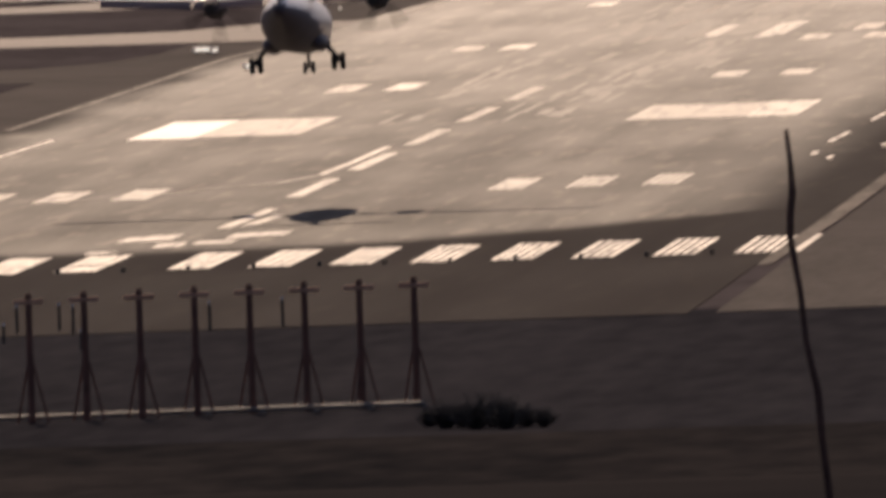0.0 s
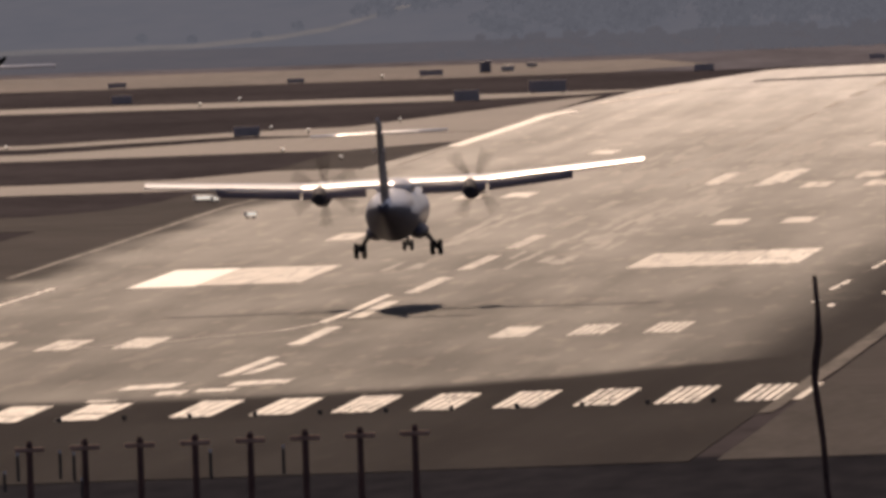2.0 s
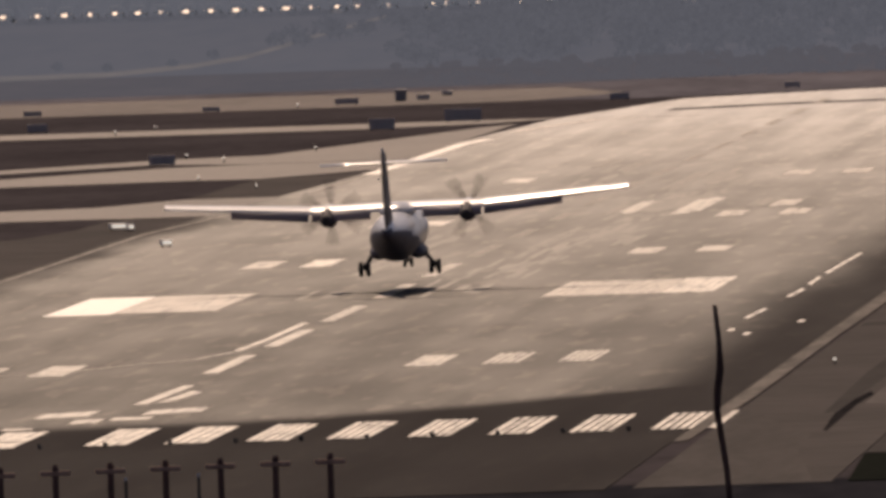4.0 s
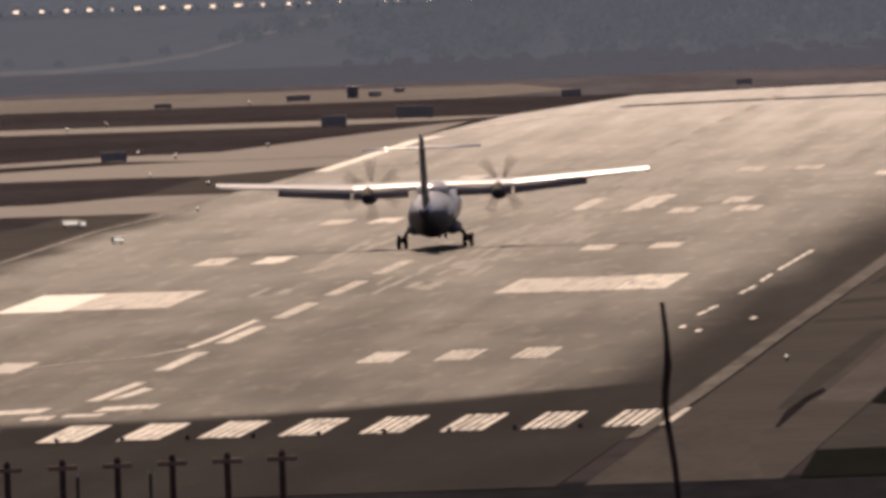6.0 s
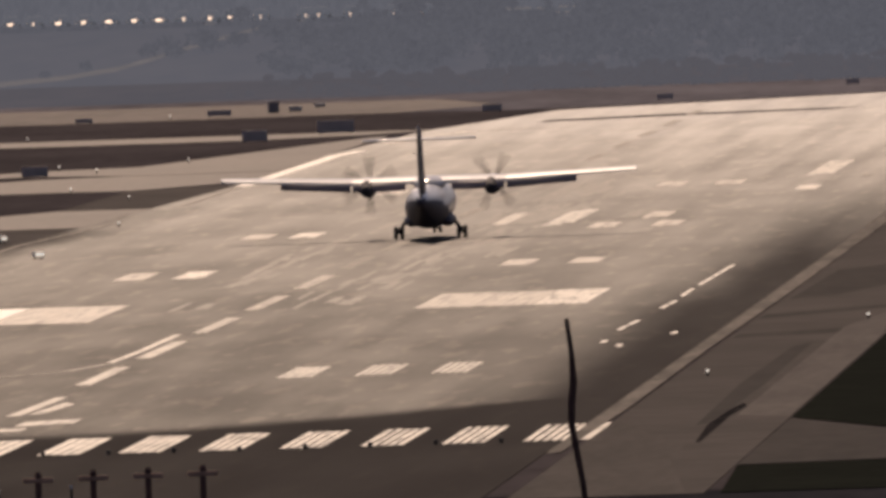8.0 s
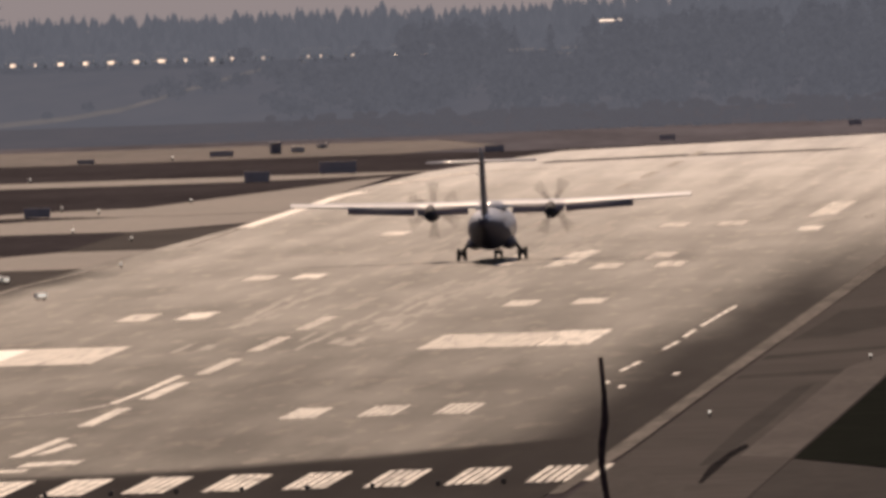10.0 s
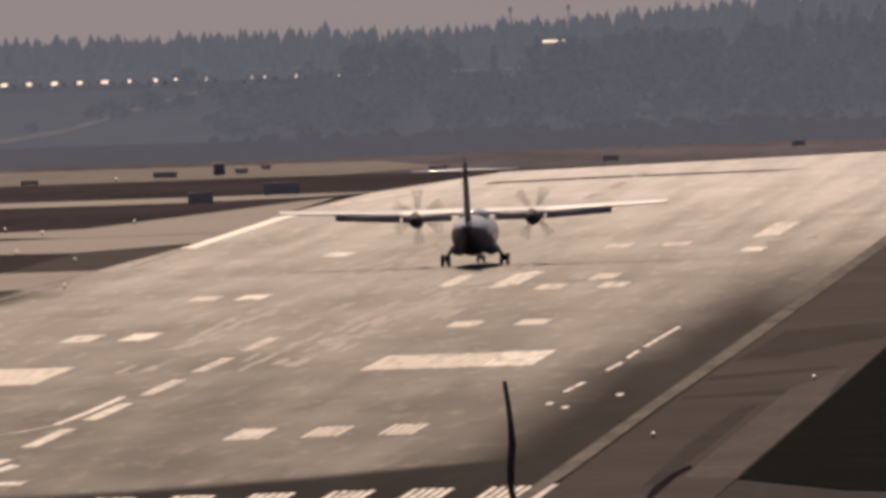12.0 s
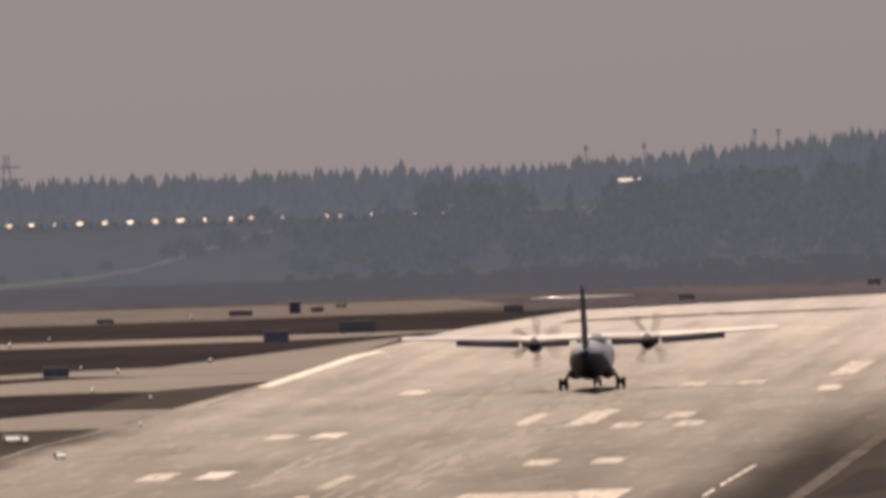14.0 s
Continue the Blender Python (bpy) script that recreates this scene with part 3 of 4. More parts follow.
def airliner():
    plane = thing("airliner", "white twin-turboprop airliner with dark blue belly, landing", "airplane")
    body = []
    # y, half width, half height, centre z
    for y, w, h, z in ((12.3, 0.12, 0.12, 1.75), (11.9, 0.55, 0.5, 1.8), (11.2, 0.95, 0.9, 1.95), (10.0, 1.25, 1.25, 2.1), (8.5, 1.41, 1.41, 2.18), (4, 1.43, 1.43, 2.2),
                       (0, 1.43, 1.43, 2.2), (-4, 1.43, 1.43, 2.2), (-6, 1.38, 1.36, 2.27), (-8, 1.22, 1.18, 2.38), (-10, 0.98, 0.94, 2.54), (-12, 0.66, 0.65, 2.72), (-13.6, 0.36, 0.4, 2.82), (-14.6, 0.1, 0.14, 2.88)):
        body.append([(w * math.cos(2 * math.pi * i / 28), y, z + h * math.sin(2 * math.pi * i / 28)) for i in range(28)])
    bm = bmesh.new()
    # blue sweep: low along the cabin, climbing towards the tail
    loft(bm, body, mat=lambda c: 1 if c.z < 1.6 + max(0, 2 - c.y) * 0.09 else 0)
    part("fuselage", bm, [M_WHITE, M_NAVY], plane, "white fuselage with dark blue belly and tail cone", True)

    def wing_ring(x, off=0.0, z=0.0):
        """Wing section at span x, in the space of a panel hinged at span off."""
        return [(px, py, pz + 0.12 * (py - wing_le(x) + 1.2)) for px, py, pz in airfoil(x - off, wing_le(x), wing_chord(x), z, 0.42 - 0.016 * abs(x))]

    bm = bmesh.new()
    loft(bm, [wing_ring(x, 0.0, WING_Z) for x in (-5.0, -4.98, -2.5, 0, 2.5, 4.98, 5.0)])
    part("wing", bm, M_WHITE, plane, "white straight high wing", True)
    bm = bmesh.new()
    loft(bm, [[(w * math.cos(2 * math.pi * i / 16), y, 3.55 + h * math.sin(2 * math.pi * i / 16)) for i in range(16)]
              for y, w, h in ((3.4, 0.2, 0.1), (2.4, 0.95, 0.36), (0.5, 1.1, 0.5), (-1.5, 0.95, 0.38), (-3.2, 0.2, 0.1))])
    part("wing_fairing", bm, M_WHITE, plane, "", True)
    for s in (-1, 1):
        # outer wing panel, hinged at five metres of span: it flexes up in flight and droops on the ground
        bm = bmesh.new()
        loft(bm, [wing_ring(s * x, s * 5.0) for x in (4.96, 4.98, 7, 9, 11, 12.5, 13.35, 13.5, 13.52)])
        panel = part("outer_wing", bm, M_WHITE, plane, "white tapered outer wing", True)
        panel.matrix_basis = pose(s * 5.0, 0, WING_Z, 0, -s * 3.6, 0)
        for a, b, off, z0, owner in ((1.5, 4.93, 0.0, WING_Z, plane), (5.07, 9.6, s * 5.0, 0.0, panel)):
            bm = bmesh.new()
            rings = []
            for x in (s * a, s * b):
                le, ch, z = wing_le(x) - wing_chord(x) + 0.25, wing_chord(x) * 0.34, z0 - 0.1
                c, d = math.cos(radians(33)), math.sin(radians(33))
                rings.append([(x - off, le - u * ch * c, z - u * ch * d + v) for u, v in ((0, 0), (0.1, 0.09), (0.4, 0.09), (1, 0.0), (0.4, -0.05), (0.1, -0.06))])
            loft(bm, rings)
            part("flap", bm, M_FLAP, owner, "lowered grey wing flap", True)
        bm = bmesh.new()
        loft(bm, [[(x - s * 5.0, wing_le(x) - wing_chord(x) + u, v) for u, v in ((0.05, 0.04), (-0.3, 0.015), (-0.3, -0.015), (0.05, -0.04))] for x in (s * 9.7, s * 13.2)])
        part("aileron", bm, M_WHITE, panel)
        # engine
        cx = s * 4.05
        bm = bmesh.new()
        loft(bm, [[(cx + w * math.cos(2 * math.pi * i / 18), y, z + h * math.sin(2 * math.pi * i / 18)) for i in range(18)]
                  for y, w, h, z in ((4.75, 0.3, 0.3, 3.45), (4.4, 0.46, 0.5, 3.42), (3.2, 0.56, 0.66, 3.36), (1.5, 0.58, 0.66, 3.34), (-0.4, 0.48, 0.5, 3.3), (-1.6, 0.34, 0.34, 3.2), (-2.0, 0.3, 0.3, 3.18))],
             mat=lambda c: 1 if c.z < 3.7 or c.y < 1.6 else 0)
        nac = part("engine", bm, [M_WHITE, M_NACELLE], plane, "engine nacelle, white above and dark below", True)
        bm = bmesh.new()
        tube(bm, (cx, -1.6, 3.18), (cx, -2.15, 3.15), 0.24, 0.22, 14)
        part("exhaust", bm, M_DARK, nac, "dark exhaust pipe")
        # propeller
        prop = new("propeller")
        prop.parent = plane
        prop.matrix_basis = pose(cx, 4.85, 3.45)
        bm = bmesh.new()
        loft(bm, [[(r * math.cos(2 * math.pi * i / 14), y, r * math.sin(2 * math.pi * i / 14)) for i in range(14)] for y, r in ((-0.1, 0.3), (0.25, 0.27), (0.5, 0.16), (0.62, 0.03))])
        part("spinner", bm, M_DARK, prop, "", True)
        for k in range(6):
            bm = bmesh.new()
            q = Matrix.Rotation(k * math.pi / 3, 3, "Y")
            rings = []
            for r, c, tw in ((0.25, 0.14, 60), (0.7, 0.2, 45), (1.3, 0.22, 30), (1.75, 0.19, 22), (1.96, 0.1, 20)):
                t = radians(tw)
                rings.append([q @ Vector((c / 2 * u * math.cos(t) - v * math.sin(t), c / 2 * u * math.sin(t) + v * math.cos(t), r)) for u, v in ((-1, 0), (0, 0.025), (1, 0), (0, -0.025))])
            loft(bm, rings)
            part("blade", bm, M_BLADE, prop)
        # main gear
        bm = bmesh.new()
        loft(bm, [[(s * (1.12 + w * math.cos(2 * math.pi * i / 14)), y, 1.2 + h * math.sin(2 * math.pi * i / 14)) for i in range(14)]
                  for y, w, h in ((3.2, 0.08, 0.06), (2.2, 0.42, 0.34), (0, 0.6, 0.46), (-2.2, 0.42, 0.34), (-3.4, 0.08, 0.06))])
        part("gear_fairing", bm, M_NAVY, plane, "", True)
        bm = bmesh.new()
        tube(bm, (s * 1.2, 0.1, 1.7), (s * 1.98, 0, 0.62), 0.13, 0.11)
        tube(bm, (s * 1.98, 0, 0.78), (s * 2.05, 0, 0.42), 0.1)
        tube(bm, (s * 1.78, 0, 0.42), (s * 2.32, 0, 0.42), 0.07)
        tube(bm, (s * 1.3, -0.9, 1.3), (s * 1.95, -0.05, 0.7), 0.06)
        leg = part("gear_leg", bm, M_DARK, plane, "dark main landing gear leg")
        wheel = new("wheel")
        wheel.parent = plane
        wheel.matrix_basis = pose(s * 2.05, 0, 0.43)
        for o in (-0.21, 0.21):
            bm = bmesh.new()
            loft(bm, [[(o + u, r * math.cos(2 * math.pi * i / 20), r * math.sin(2 * math.pi * i / 20)) for i in range(20)] for u, r in ((-0.13, 0.3), (-0.12, 0.39), (-0.06, 0.43), (0.06, 0.43), (0.12, 0.39), (0.13, 0.3))])
            part("tyre", bm, M_RUBBER, wheel, "", True)
            bm = bmesh.new()
            tube(bm, (o - 0.135, 0, 0), (o + 0.135, 0, 0), 0.22, None, 12)
            part("rim", bm, M_METAL, wheel)
    # nose gear
    bm = bmesh.new()
    tube(bm, (0, 10.55, 1.9), (0, 10.75, 0.3), 0.08)
    tube(bm, (-0.26, 10.75, 0.3), (0.26, 10.75, 0.3), 0.05)
    leg = part("nose_gear_leg", bm, M_DARK, plane)
    for o in (-0.2, 0.2):
        bm = bmesh.new()
        tube(bm, (o - 0.09, 10.75, 0.29), (o + 0.09, 10.75, 0.29), 0.29, None, 18)
        part("nose_tyre", bm, M_RUBBER, leg)
    # fin and tailplane
    bm = bmesh.new()
    loft(bm, [[(0.5 * u * t, y0 + (y1 - y0) * v, z) for u, v in ((0, 0), (1, 0.3), (0.8, 0.6), (0.15, 1), (-0.15, 1), (-0.8, 0.6), (-1, 0.3))]
              for z, y0, y1, t in ((2.85, -8.2, -14.1, 0.5), (3.9, -9.6, -14.35, 0.46), (5, -10.9, -14.5, 0.42), (6.8, -12.3, -14.75, 0.36), (7.4, -12.7, -14.85, 0.3), (7.6, -13.2, -14.8, 0.1))])
    fin = part("fin", bm, M_FIN, plane, "dark tail fin")
    bm = bmesh.new()
    tube(bm, (0, -14.55, 7.58), (0, -14.55, 7.72), 0.11, 0.08, 10)
    tube(bm, (0, -14.55, 7.72), (0, -14.55, 7.8), 0.08, 0.02, 10)
    part("beacon", bm, M_PALE, fin, "small white beacon cap")
    for x in (-0.26, 0.26):
        bm = bmesh.new()
        tube(bm, (x, -14.3, 6.0), (x, -14.85, 6.0), 0.05, 0.07, 8)
        part("hinge_fairing", bm, M_WHITE, fin, "small white hinge fairing")
    bm = bmesh.new()
    loft(bm, [airfoil(x, -12.6 - abs(x) * 0.12, 1.9 - abs(x) * 0.2, 6.85, 0.22 - 0.02 * abs(x)) for x in (-3.65, -2, 0, 2, 3.65)])
    part("tailplane", bm, M_WHITE, plane, "white tailplane on top of the fin", True)
    return plane


plane = airliner()


# ---------------------------------------------------------------- approach light masts
def approach_mast():
    mast = thing("approach_light_mast", "rusty tripod mast carrying an approach lamp crossbar", "light mast", "approach light masts")
    bm = bmesh.new()
    tube(bm, (0, 0, -0.1), (0, 0, 4.55), 0.14, 0.12, 8)
    part("pole", bm, M_MAST, mast)
    for a in (20, 140, 260):
        bm = bmesh.new()
        tube(bm, (0.7 * math.cos(radians(a)), 0.7 * math.sin(radians(a)), -0.1), (0, 0, 2.7), 0.045, None, 6)
        part("brace", bm, M_MAST, mast)
    bm = bmesh.new()
    box(bm, (-0.56, -0.12, 4.48), (0.56, 0.12, 4.66), 0.03)
    part("crossbar", bm, M_CROSSBAR, mast, "pale weathered crossbar")
    bm = bmesh.new()
    tube(bm, (0, 0, 4.64), (0, 0, 4.72), 0.1, 0.14, 10)
    tube(bm, (0, 0, 4.72), (0, 0.05, 4.86), 0.14, 0.1, 10)
    part("lamp", bm, M_MAST, mast)
    return mast


mast = approach_mast()
mast.matrix_basis = pose(22.6, -217, 0)
for k in range(1, 11):
    copy_thing(mast, pose(22.6 - 2.03 * k, -217 - 1.0 * k, 0, 0, 0, random.uniform(-8, 8)))
bm = bmesh.new()
for k in range(10):
    x = 23.0 - 2.03 * k
    tube(bm, (x, -219.5 - 0.35 * k, 0.16), (x - 2.0, -219.85 - 0.35 * k, 0.16), 0.09, None, 8)
    box(bm, (x - 0.1, -219.7 - 0.35 * k, -0.05), (x + 0.1, -219.3 - 0.35 * k, 0.12))
tagged(mesh_ob("cable_pipe", bm, M_TIN), "pale cable pipe lying on low blocks below the masts", "pipe")


def shrub(x, y, h, seed):
    """A low leafless bush: a fan of thin twigs from one foot."""
    b = thing("shrub", "low dark leafless bush in the rough meadow", "bush", "meadow bushes", (x, y, 0))
    rs = random.Random(seed)
    bm = bmesh.new()
    for i in range(70):
        a, lean, l = rs.uniform(0, 6.283), rs.uniform(0.1, 1.25), h * rs.uniform(0.55, 1.0)
        d = Vector((math.cos(a) * math.sin(lean), math.sin(a) * math.sin(lean), math.cos(lean))) * l
        q = d * 0.55 + Vector((rs.uniform(-0.1, 0.1), rs.uniform(-0.1, 0.1), 0))
        tube(bm, (0, 0, -0.05), q, 0.03, 0.022, 4)
        tube(bm, q, d, 0.022, 0.008, 4)
        for _ in range(3):
            e = q + (d - q) * rs.random()
            tube(bm, e, e + Vector((rs.uniform(-0.3, 0.3), rs.uniform(-0.3, 0.3), rs.uniform(0, 0.35))) * h * 0.6, 0.014, 0.006, 4)
    part("crown", bm, M_DARK, b)
    return b


for i, (x, y, h) in enumerate(((24.3, -244, 0.7), (25.1, -247, 1.1), (25.7, -246, 0.9), (26.3, -249, 1.35), (26.9, -247, 1.2), (27.5, -250, 1.25), (28.1, -248, 0.9), (28.8, -249, 0.8))):
    shrub(x, y, h, i)


def lamp_post():
    post = thing("approach_light", "small approach light on a thin dark stake", "light", "low approach lights")
    bm = bmesh.new()
    tube(bm, (0, 0, -0.05), (0, 0, 1.1), 0.07, 0.06, 8)
    part("stake", bm, M_DARK, post)
    bm = bmesh.new()
    tube(bm, (0, -0.02, 1.1), (0, 0.08, 1.2), 0.05, 0.07, 10)
    part("head", bm, M_PALE, post, "pale lamp head")
    return post


post = lamp_post()
post.matrix_basis = pose(-0.2, -96, 0)
for x, y, z in ((1.47, -94, 0.3), (0.12, -110, -0.4), (4.21, -124, -0.4), (8.18, -100, 0), (9.76, -99, 0.3), (11.09, -97, 0), (2.3, -98, 0.2), (-2.6, -97, 0)):
    copy_thing(post, pose(x, y, min(0, z)))


def runway_lamp():
    lamp = thing("threshold_light", "small dark runway light fitting", "light", "threshold lights")
    bm = bmesh.new()
    tube(bm, (0, 0, Z_PAVE), (0, 0, 0.14), 0.1, 0.09, 10)
    tube(bm, (0, 0, 0.14), (0, 0, 0.25), 0.13, 0.09, 10)
    part("housing", bm, M_DARK, lamp)
    return lamp


rl = runway_lamp()
rl.matrix_basis = pose(25.4, 2.5, 0)
for k in range(1, 12):
    copy_thing(rl, pose(25.4 - 3.0 * k, 2.5 + 0.15 * k, 0))


# ---------------------------------------------------------------- airfield signs and vehicles
def sign(x, y, w, h, group="airfield signs"):
    s = thing("taxiway_sign", "dark back of a low airfield guidance sign", "sign", group, (x, y, 0), random.uniform(-3, 3))
    bm = bmesh.new()
    box(bm, (-w / 2, -0.12, 0.12), (w / 2, 0.12, h), 0.03)
    part("panel", bm, M_SIGN, s)
    for o in (-0.4, 0.4):
        bm = bmesh.new()
        box(bm, (o * w - 0.06, -0.08, -0.05), (o * w + 0.06, 0.08, 0.12))
        part("foot", bm, M_DARK, s)
    return s


for x, y, w, h in ((-46.1, 1221, 2.1, 0.62), (-44.1, 885, 2.0, 0.85), (-34.8, 1047, 2.1, 1.0), (-29.7, 1083, 3.1, 1.15), (-20.9, 1194, 1.7, 0.7),
                   (-7.2, 1239, 1.4, 0.6), (7.8, 1306, 1.2, 0.6), (-66.2, 1097, 1.7, 0.8), (-73, 1205, 1.6, 0.55), (-57, 1200, 1.5, 0.5)):
    sign(x, y, w, h)


def cabinet(x, y, w, h, mat, label):
    c = thing("equipment_cabinet", label, "cabinet", "equipment cabinets", (x, y, 0.03), 10)
    bm = bmesh.new()
    box(bm, (-w / 2, -0.4, 0.06), (w / 2, 0.4, h), 0.03)
    part("body", bm, mat, c)
    bm = bmesh.new()
    box(bm, (-w / 2 - 0.06, -0.46, h), (w / 2 + 0.06, 0.46, h + 0.07), 0.02)
    part("lid", bm, mat, c)
    bm = bmesh.new()
    box(bm, (-w / 2 + 0.05, -0.35, -0.05), (w / 2 - 0.05, 0.35, 0.06))
    part("plinth", bm, M_DARK, c)
    return c


cabinet(-42.0, 1236, 0.95, 0.95, M_GREY, "grey equipment cabinet beside the taxiway")
cabinet(-40.3, 1242, 1.1, 0.42, M_PALE, "low white equipment box beside the taxiway")
cabinet(-39.3, 1268, 0.9, 0.3, M_PALE, "low white equipment box beside the taxiway")

# white precision-approach light boxes at the runway's left edge
for x, y, w in ((-24.1, 523, 0.7), (-31.0, 592, 1.2), (-30.0, 588, 0.45)):
    b = thing("approach_indicator", "low white approach slope indicator box", "light box", "approach indicators", (x, y, 0.0), 12)
    bm = bmesh.new()
    box(bm, (-w / 2, -0.5, 0.2), (w / 2, 0.5, 0.55), 0.04)
    part("housing", bm, M_PALE, b)
    bm = bmesh.new()
    box(bm, (-w / 2 + 0.06, -0.56, 0.28), (w / 2 - 0.06, -0.5, 0.46), 0.02)
    part("lens", bm, M_LENS, b, "lit white lens panel")
    for o in (-0.3, 0.3):
        bm = bmesh.new()
        tube(bm, (o * w, 0, -0.05), (o * w, 0, 0.22), 0.05, None, 8)
        part("foot", bm, M_DARK, b)


def taxi_lamp():
    lamp = thing("taxiway_light", "small pale taxiway light on a short stalk", "light", "taxiway lights")
    bm = bmesh.new()
    tube(bm, (0, 0, -0.02), (0, 0, 0.25), 0.06, 0.05, 8)
    part("stalk", bm, M_DARK, lamp)
    bm = bmesh.new()
    tube(bm, (0, 0, 0.25), (0, 0, 0.31), 0.07, 0.08, 10)
    tube(bm, (0, 0, 0.31), (0, 0, 0.37), 0.08, 0.03, 10)
    part("lens", bm, M_LENS, lamp, "bright clear lens")
    return lamp


tl = taxi_lamp()
tl.matrix_basis = pose(-30.3, 757, 0)
for x, y in ((-66.5, 1098), (-56, 1092), (-36.8, 800), (-40, 897), (-35, 940), (-61, 860), (-50, 1212), (-25, 640), (35.8, 254), (-44, 918), (-58, 1068), (31.0, 126)):
    copy_thing(tl, pose(x, y, 0.04 if -60 < x < 31 else 0))


# ---------------------------------------------------------------- distant land
def conifers(name, spots, mat, label, seed, lean=0.0):
    """Many small trees in one mesh: a stem and ragged tiers of drooping boughs with gaps."""
    rnd = random.Random(seed)
    vs, fs = [], []

    def add(*pts):
        i = len(vs)
        vs.extend(pts)
        fs.append(tuple(range(i, i + len(pts))))

    for x, y, z, h, spread in spots:
        add((x - 0.1, y, z - 0.3), (x + 0.1, y, z - 0.3), (x + 0.03, y, z + h * 0.95), (x - 0.03, y, z + h * 0.95))
        add((x, y - 0.1, z - 0.3), (x, y + 0.1, z - 0.3), (x, y + 0.03, z + h * 0.95), (x, y - 0.03, z + h * 0.95))
        tiers = rnd.randint(7, 10)
        pine = rnd.random() < 0.8      # round-headed pine or pointed fir
        for i in range(tiers):
            f = i / (tiers - 1)
            zc = z + h * (0.14 + 0.86 * f)
            r = spread * ((math.sin(math.pi * (0.12 + 0.8 * f)) if pine else (1 - f) ** 0.8) * rnd.uniform(0.7, 1.2)) + 0.03 * h
            for k in range(6):
                if rnd.random() < 0.12:
                    continue
                a = rnd.uniform(0, 6.283)
                ca, sa_ = math.cos(a), math.sin(a)
                rr, wd, dz = r * rnd.uniform(0.6, 1.15), r * 0.42 + 0.1, h * 0.11
                tip = (x + ca * rr, y + sa_ * rr, zc - dz * rnd.uniform(0.5, 1.4))
                add((x, y, zc + dz * 0.7), (x + ca * rr * 0.6 - sa_ * wd, y + sa_ * rr * 0.6 + ca * wd, zc - dz * 0.5), tip, (x + ca * rr * 0.6 + sa_ * wd, y + sa_ * rr * 0.6 - ca * wd, zc - dz * 0.5))
    me = bpy.data.meshes.new(name)
    me.from_pydata(vs, [], fs)
    me.materials.append(mat)
    return tagged(new(name, me), label, "woods", kind="stuff")


def thicket(name, spots, mat, label, seed):
    """Leafless broad crowns as many small clumps of twigs, on a forked stem."""
    rnd = random.Random(seed)
    vs, fs = [], []
    for x, y, z, h, spread in spots:
        i = len(vs)
        vs.extend([(x - 0.12, y, z - 0.3), (x + 0.12, y, z - 0.3), (x + 0.04, y, z + h * 0.8), (x - 0.04, y, z + h * 0.8)])
        fs.append((i, i + 1, i + 2, i + 3))
        for k in range(80):
            a, e, q = rnd.uniform(0, 6.283), rnd.uniform(-0.7, 1.5), rnd.random() ** 0.55 * 1.12
            c = Vector((x + spread * q * math.cos(a) * math.cos(e), y + spread * q * math.sin(a) * math.cos(e), z + h * 0.5 + h * 0.48 * q * math.sin(e)))
            u = Vector((rnd.uniform(-1, 1), rnd.uniform(-1, 1), rnd.uniform(-0.2, 1))).normalized() * rnd.uniform(0.25, 0.6) * min(1.3, max(0.6, spread * 0.6))
            w = u.orthogonal().normalized() * rnd.uniform(0.12, 0.35)
            i = len(vs)
            vs.extend([tuple(c - u), tuple(c + w), tuple(c + u), tuple(c - w)])
            fs.append((i, i + 1, i + 2, i + 3))
    me = bpy.data.meshes.new(name)
    me.from_pydata(vs, [], fs)
    me.materials.append(mat)
    return tagged(new(name, me), label, "woods", kind="stuff")


# gaps in the woods along the camera's lines of sight: x, y, half width, height
SIGHT_GAPS = [(-24.7, 1608, 1.5, 7.3), (-34.0, 1608, 1.7, 4.9), (-31.2, 1608, 1.2, 4.9), (-28.8, 1608, 1.2, 4.9), (-7.1, 1608, 0.8, 5.4), (-46.4, 1600, 1.0, 4.9), (-43.2, 1600, 1.0, 4.9), (-50.7, 1600, 1.0, 4.9)]


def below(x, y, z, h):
    """Tree height, cut to stay under the camera's sight line to each gap."""
    for cx, cy, w, cz in SIGHT_GAPS:
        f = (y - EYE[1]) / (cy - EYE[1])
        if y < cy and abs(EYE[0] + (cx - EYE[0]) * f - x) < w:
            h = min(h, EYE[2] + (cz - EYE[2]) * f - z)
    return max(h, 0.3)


rnd = random.Random(5)


def canopy(x):
    """Height of the far woods' tops, rising to the right."""
    return -3.9 + 1.6 * smoothstep(-105, -62, x) + 2.6 * smoothstep(-70, -35, x) + 3.0 * smoothstep(-35, 10, x)


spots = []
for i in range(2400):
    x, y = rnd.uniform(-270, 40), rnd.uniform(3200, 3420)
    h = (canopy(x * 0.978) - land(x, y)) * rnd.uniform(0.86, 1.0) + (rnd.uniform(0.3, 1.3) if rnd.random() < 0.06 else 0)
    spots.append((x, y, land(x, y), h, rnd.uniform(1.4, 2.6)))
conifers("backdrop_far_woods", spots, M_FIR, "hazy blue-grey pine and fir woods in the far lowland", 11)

# low brown scrub along the airfield's far edge
spots = []
for i in range(1100):
    x, y = rnd.uniform(-75, 60), rnd.uniform(1345, 1430)
    g = smoothstep(-56, -25, x)
    if rnd.random() > g:
        continue
    h = rnd.uniform(0.2, 0.45) + g * rnd.uniform(0.0, 0.35) * smoothstep(1350, 1430, y)
    spots.append((x, y, land(x, y), h, h * rnd.uniform(0.7, 1.2)))
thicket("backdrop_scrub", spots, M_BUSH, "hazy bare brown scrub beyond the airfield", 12)

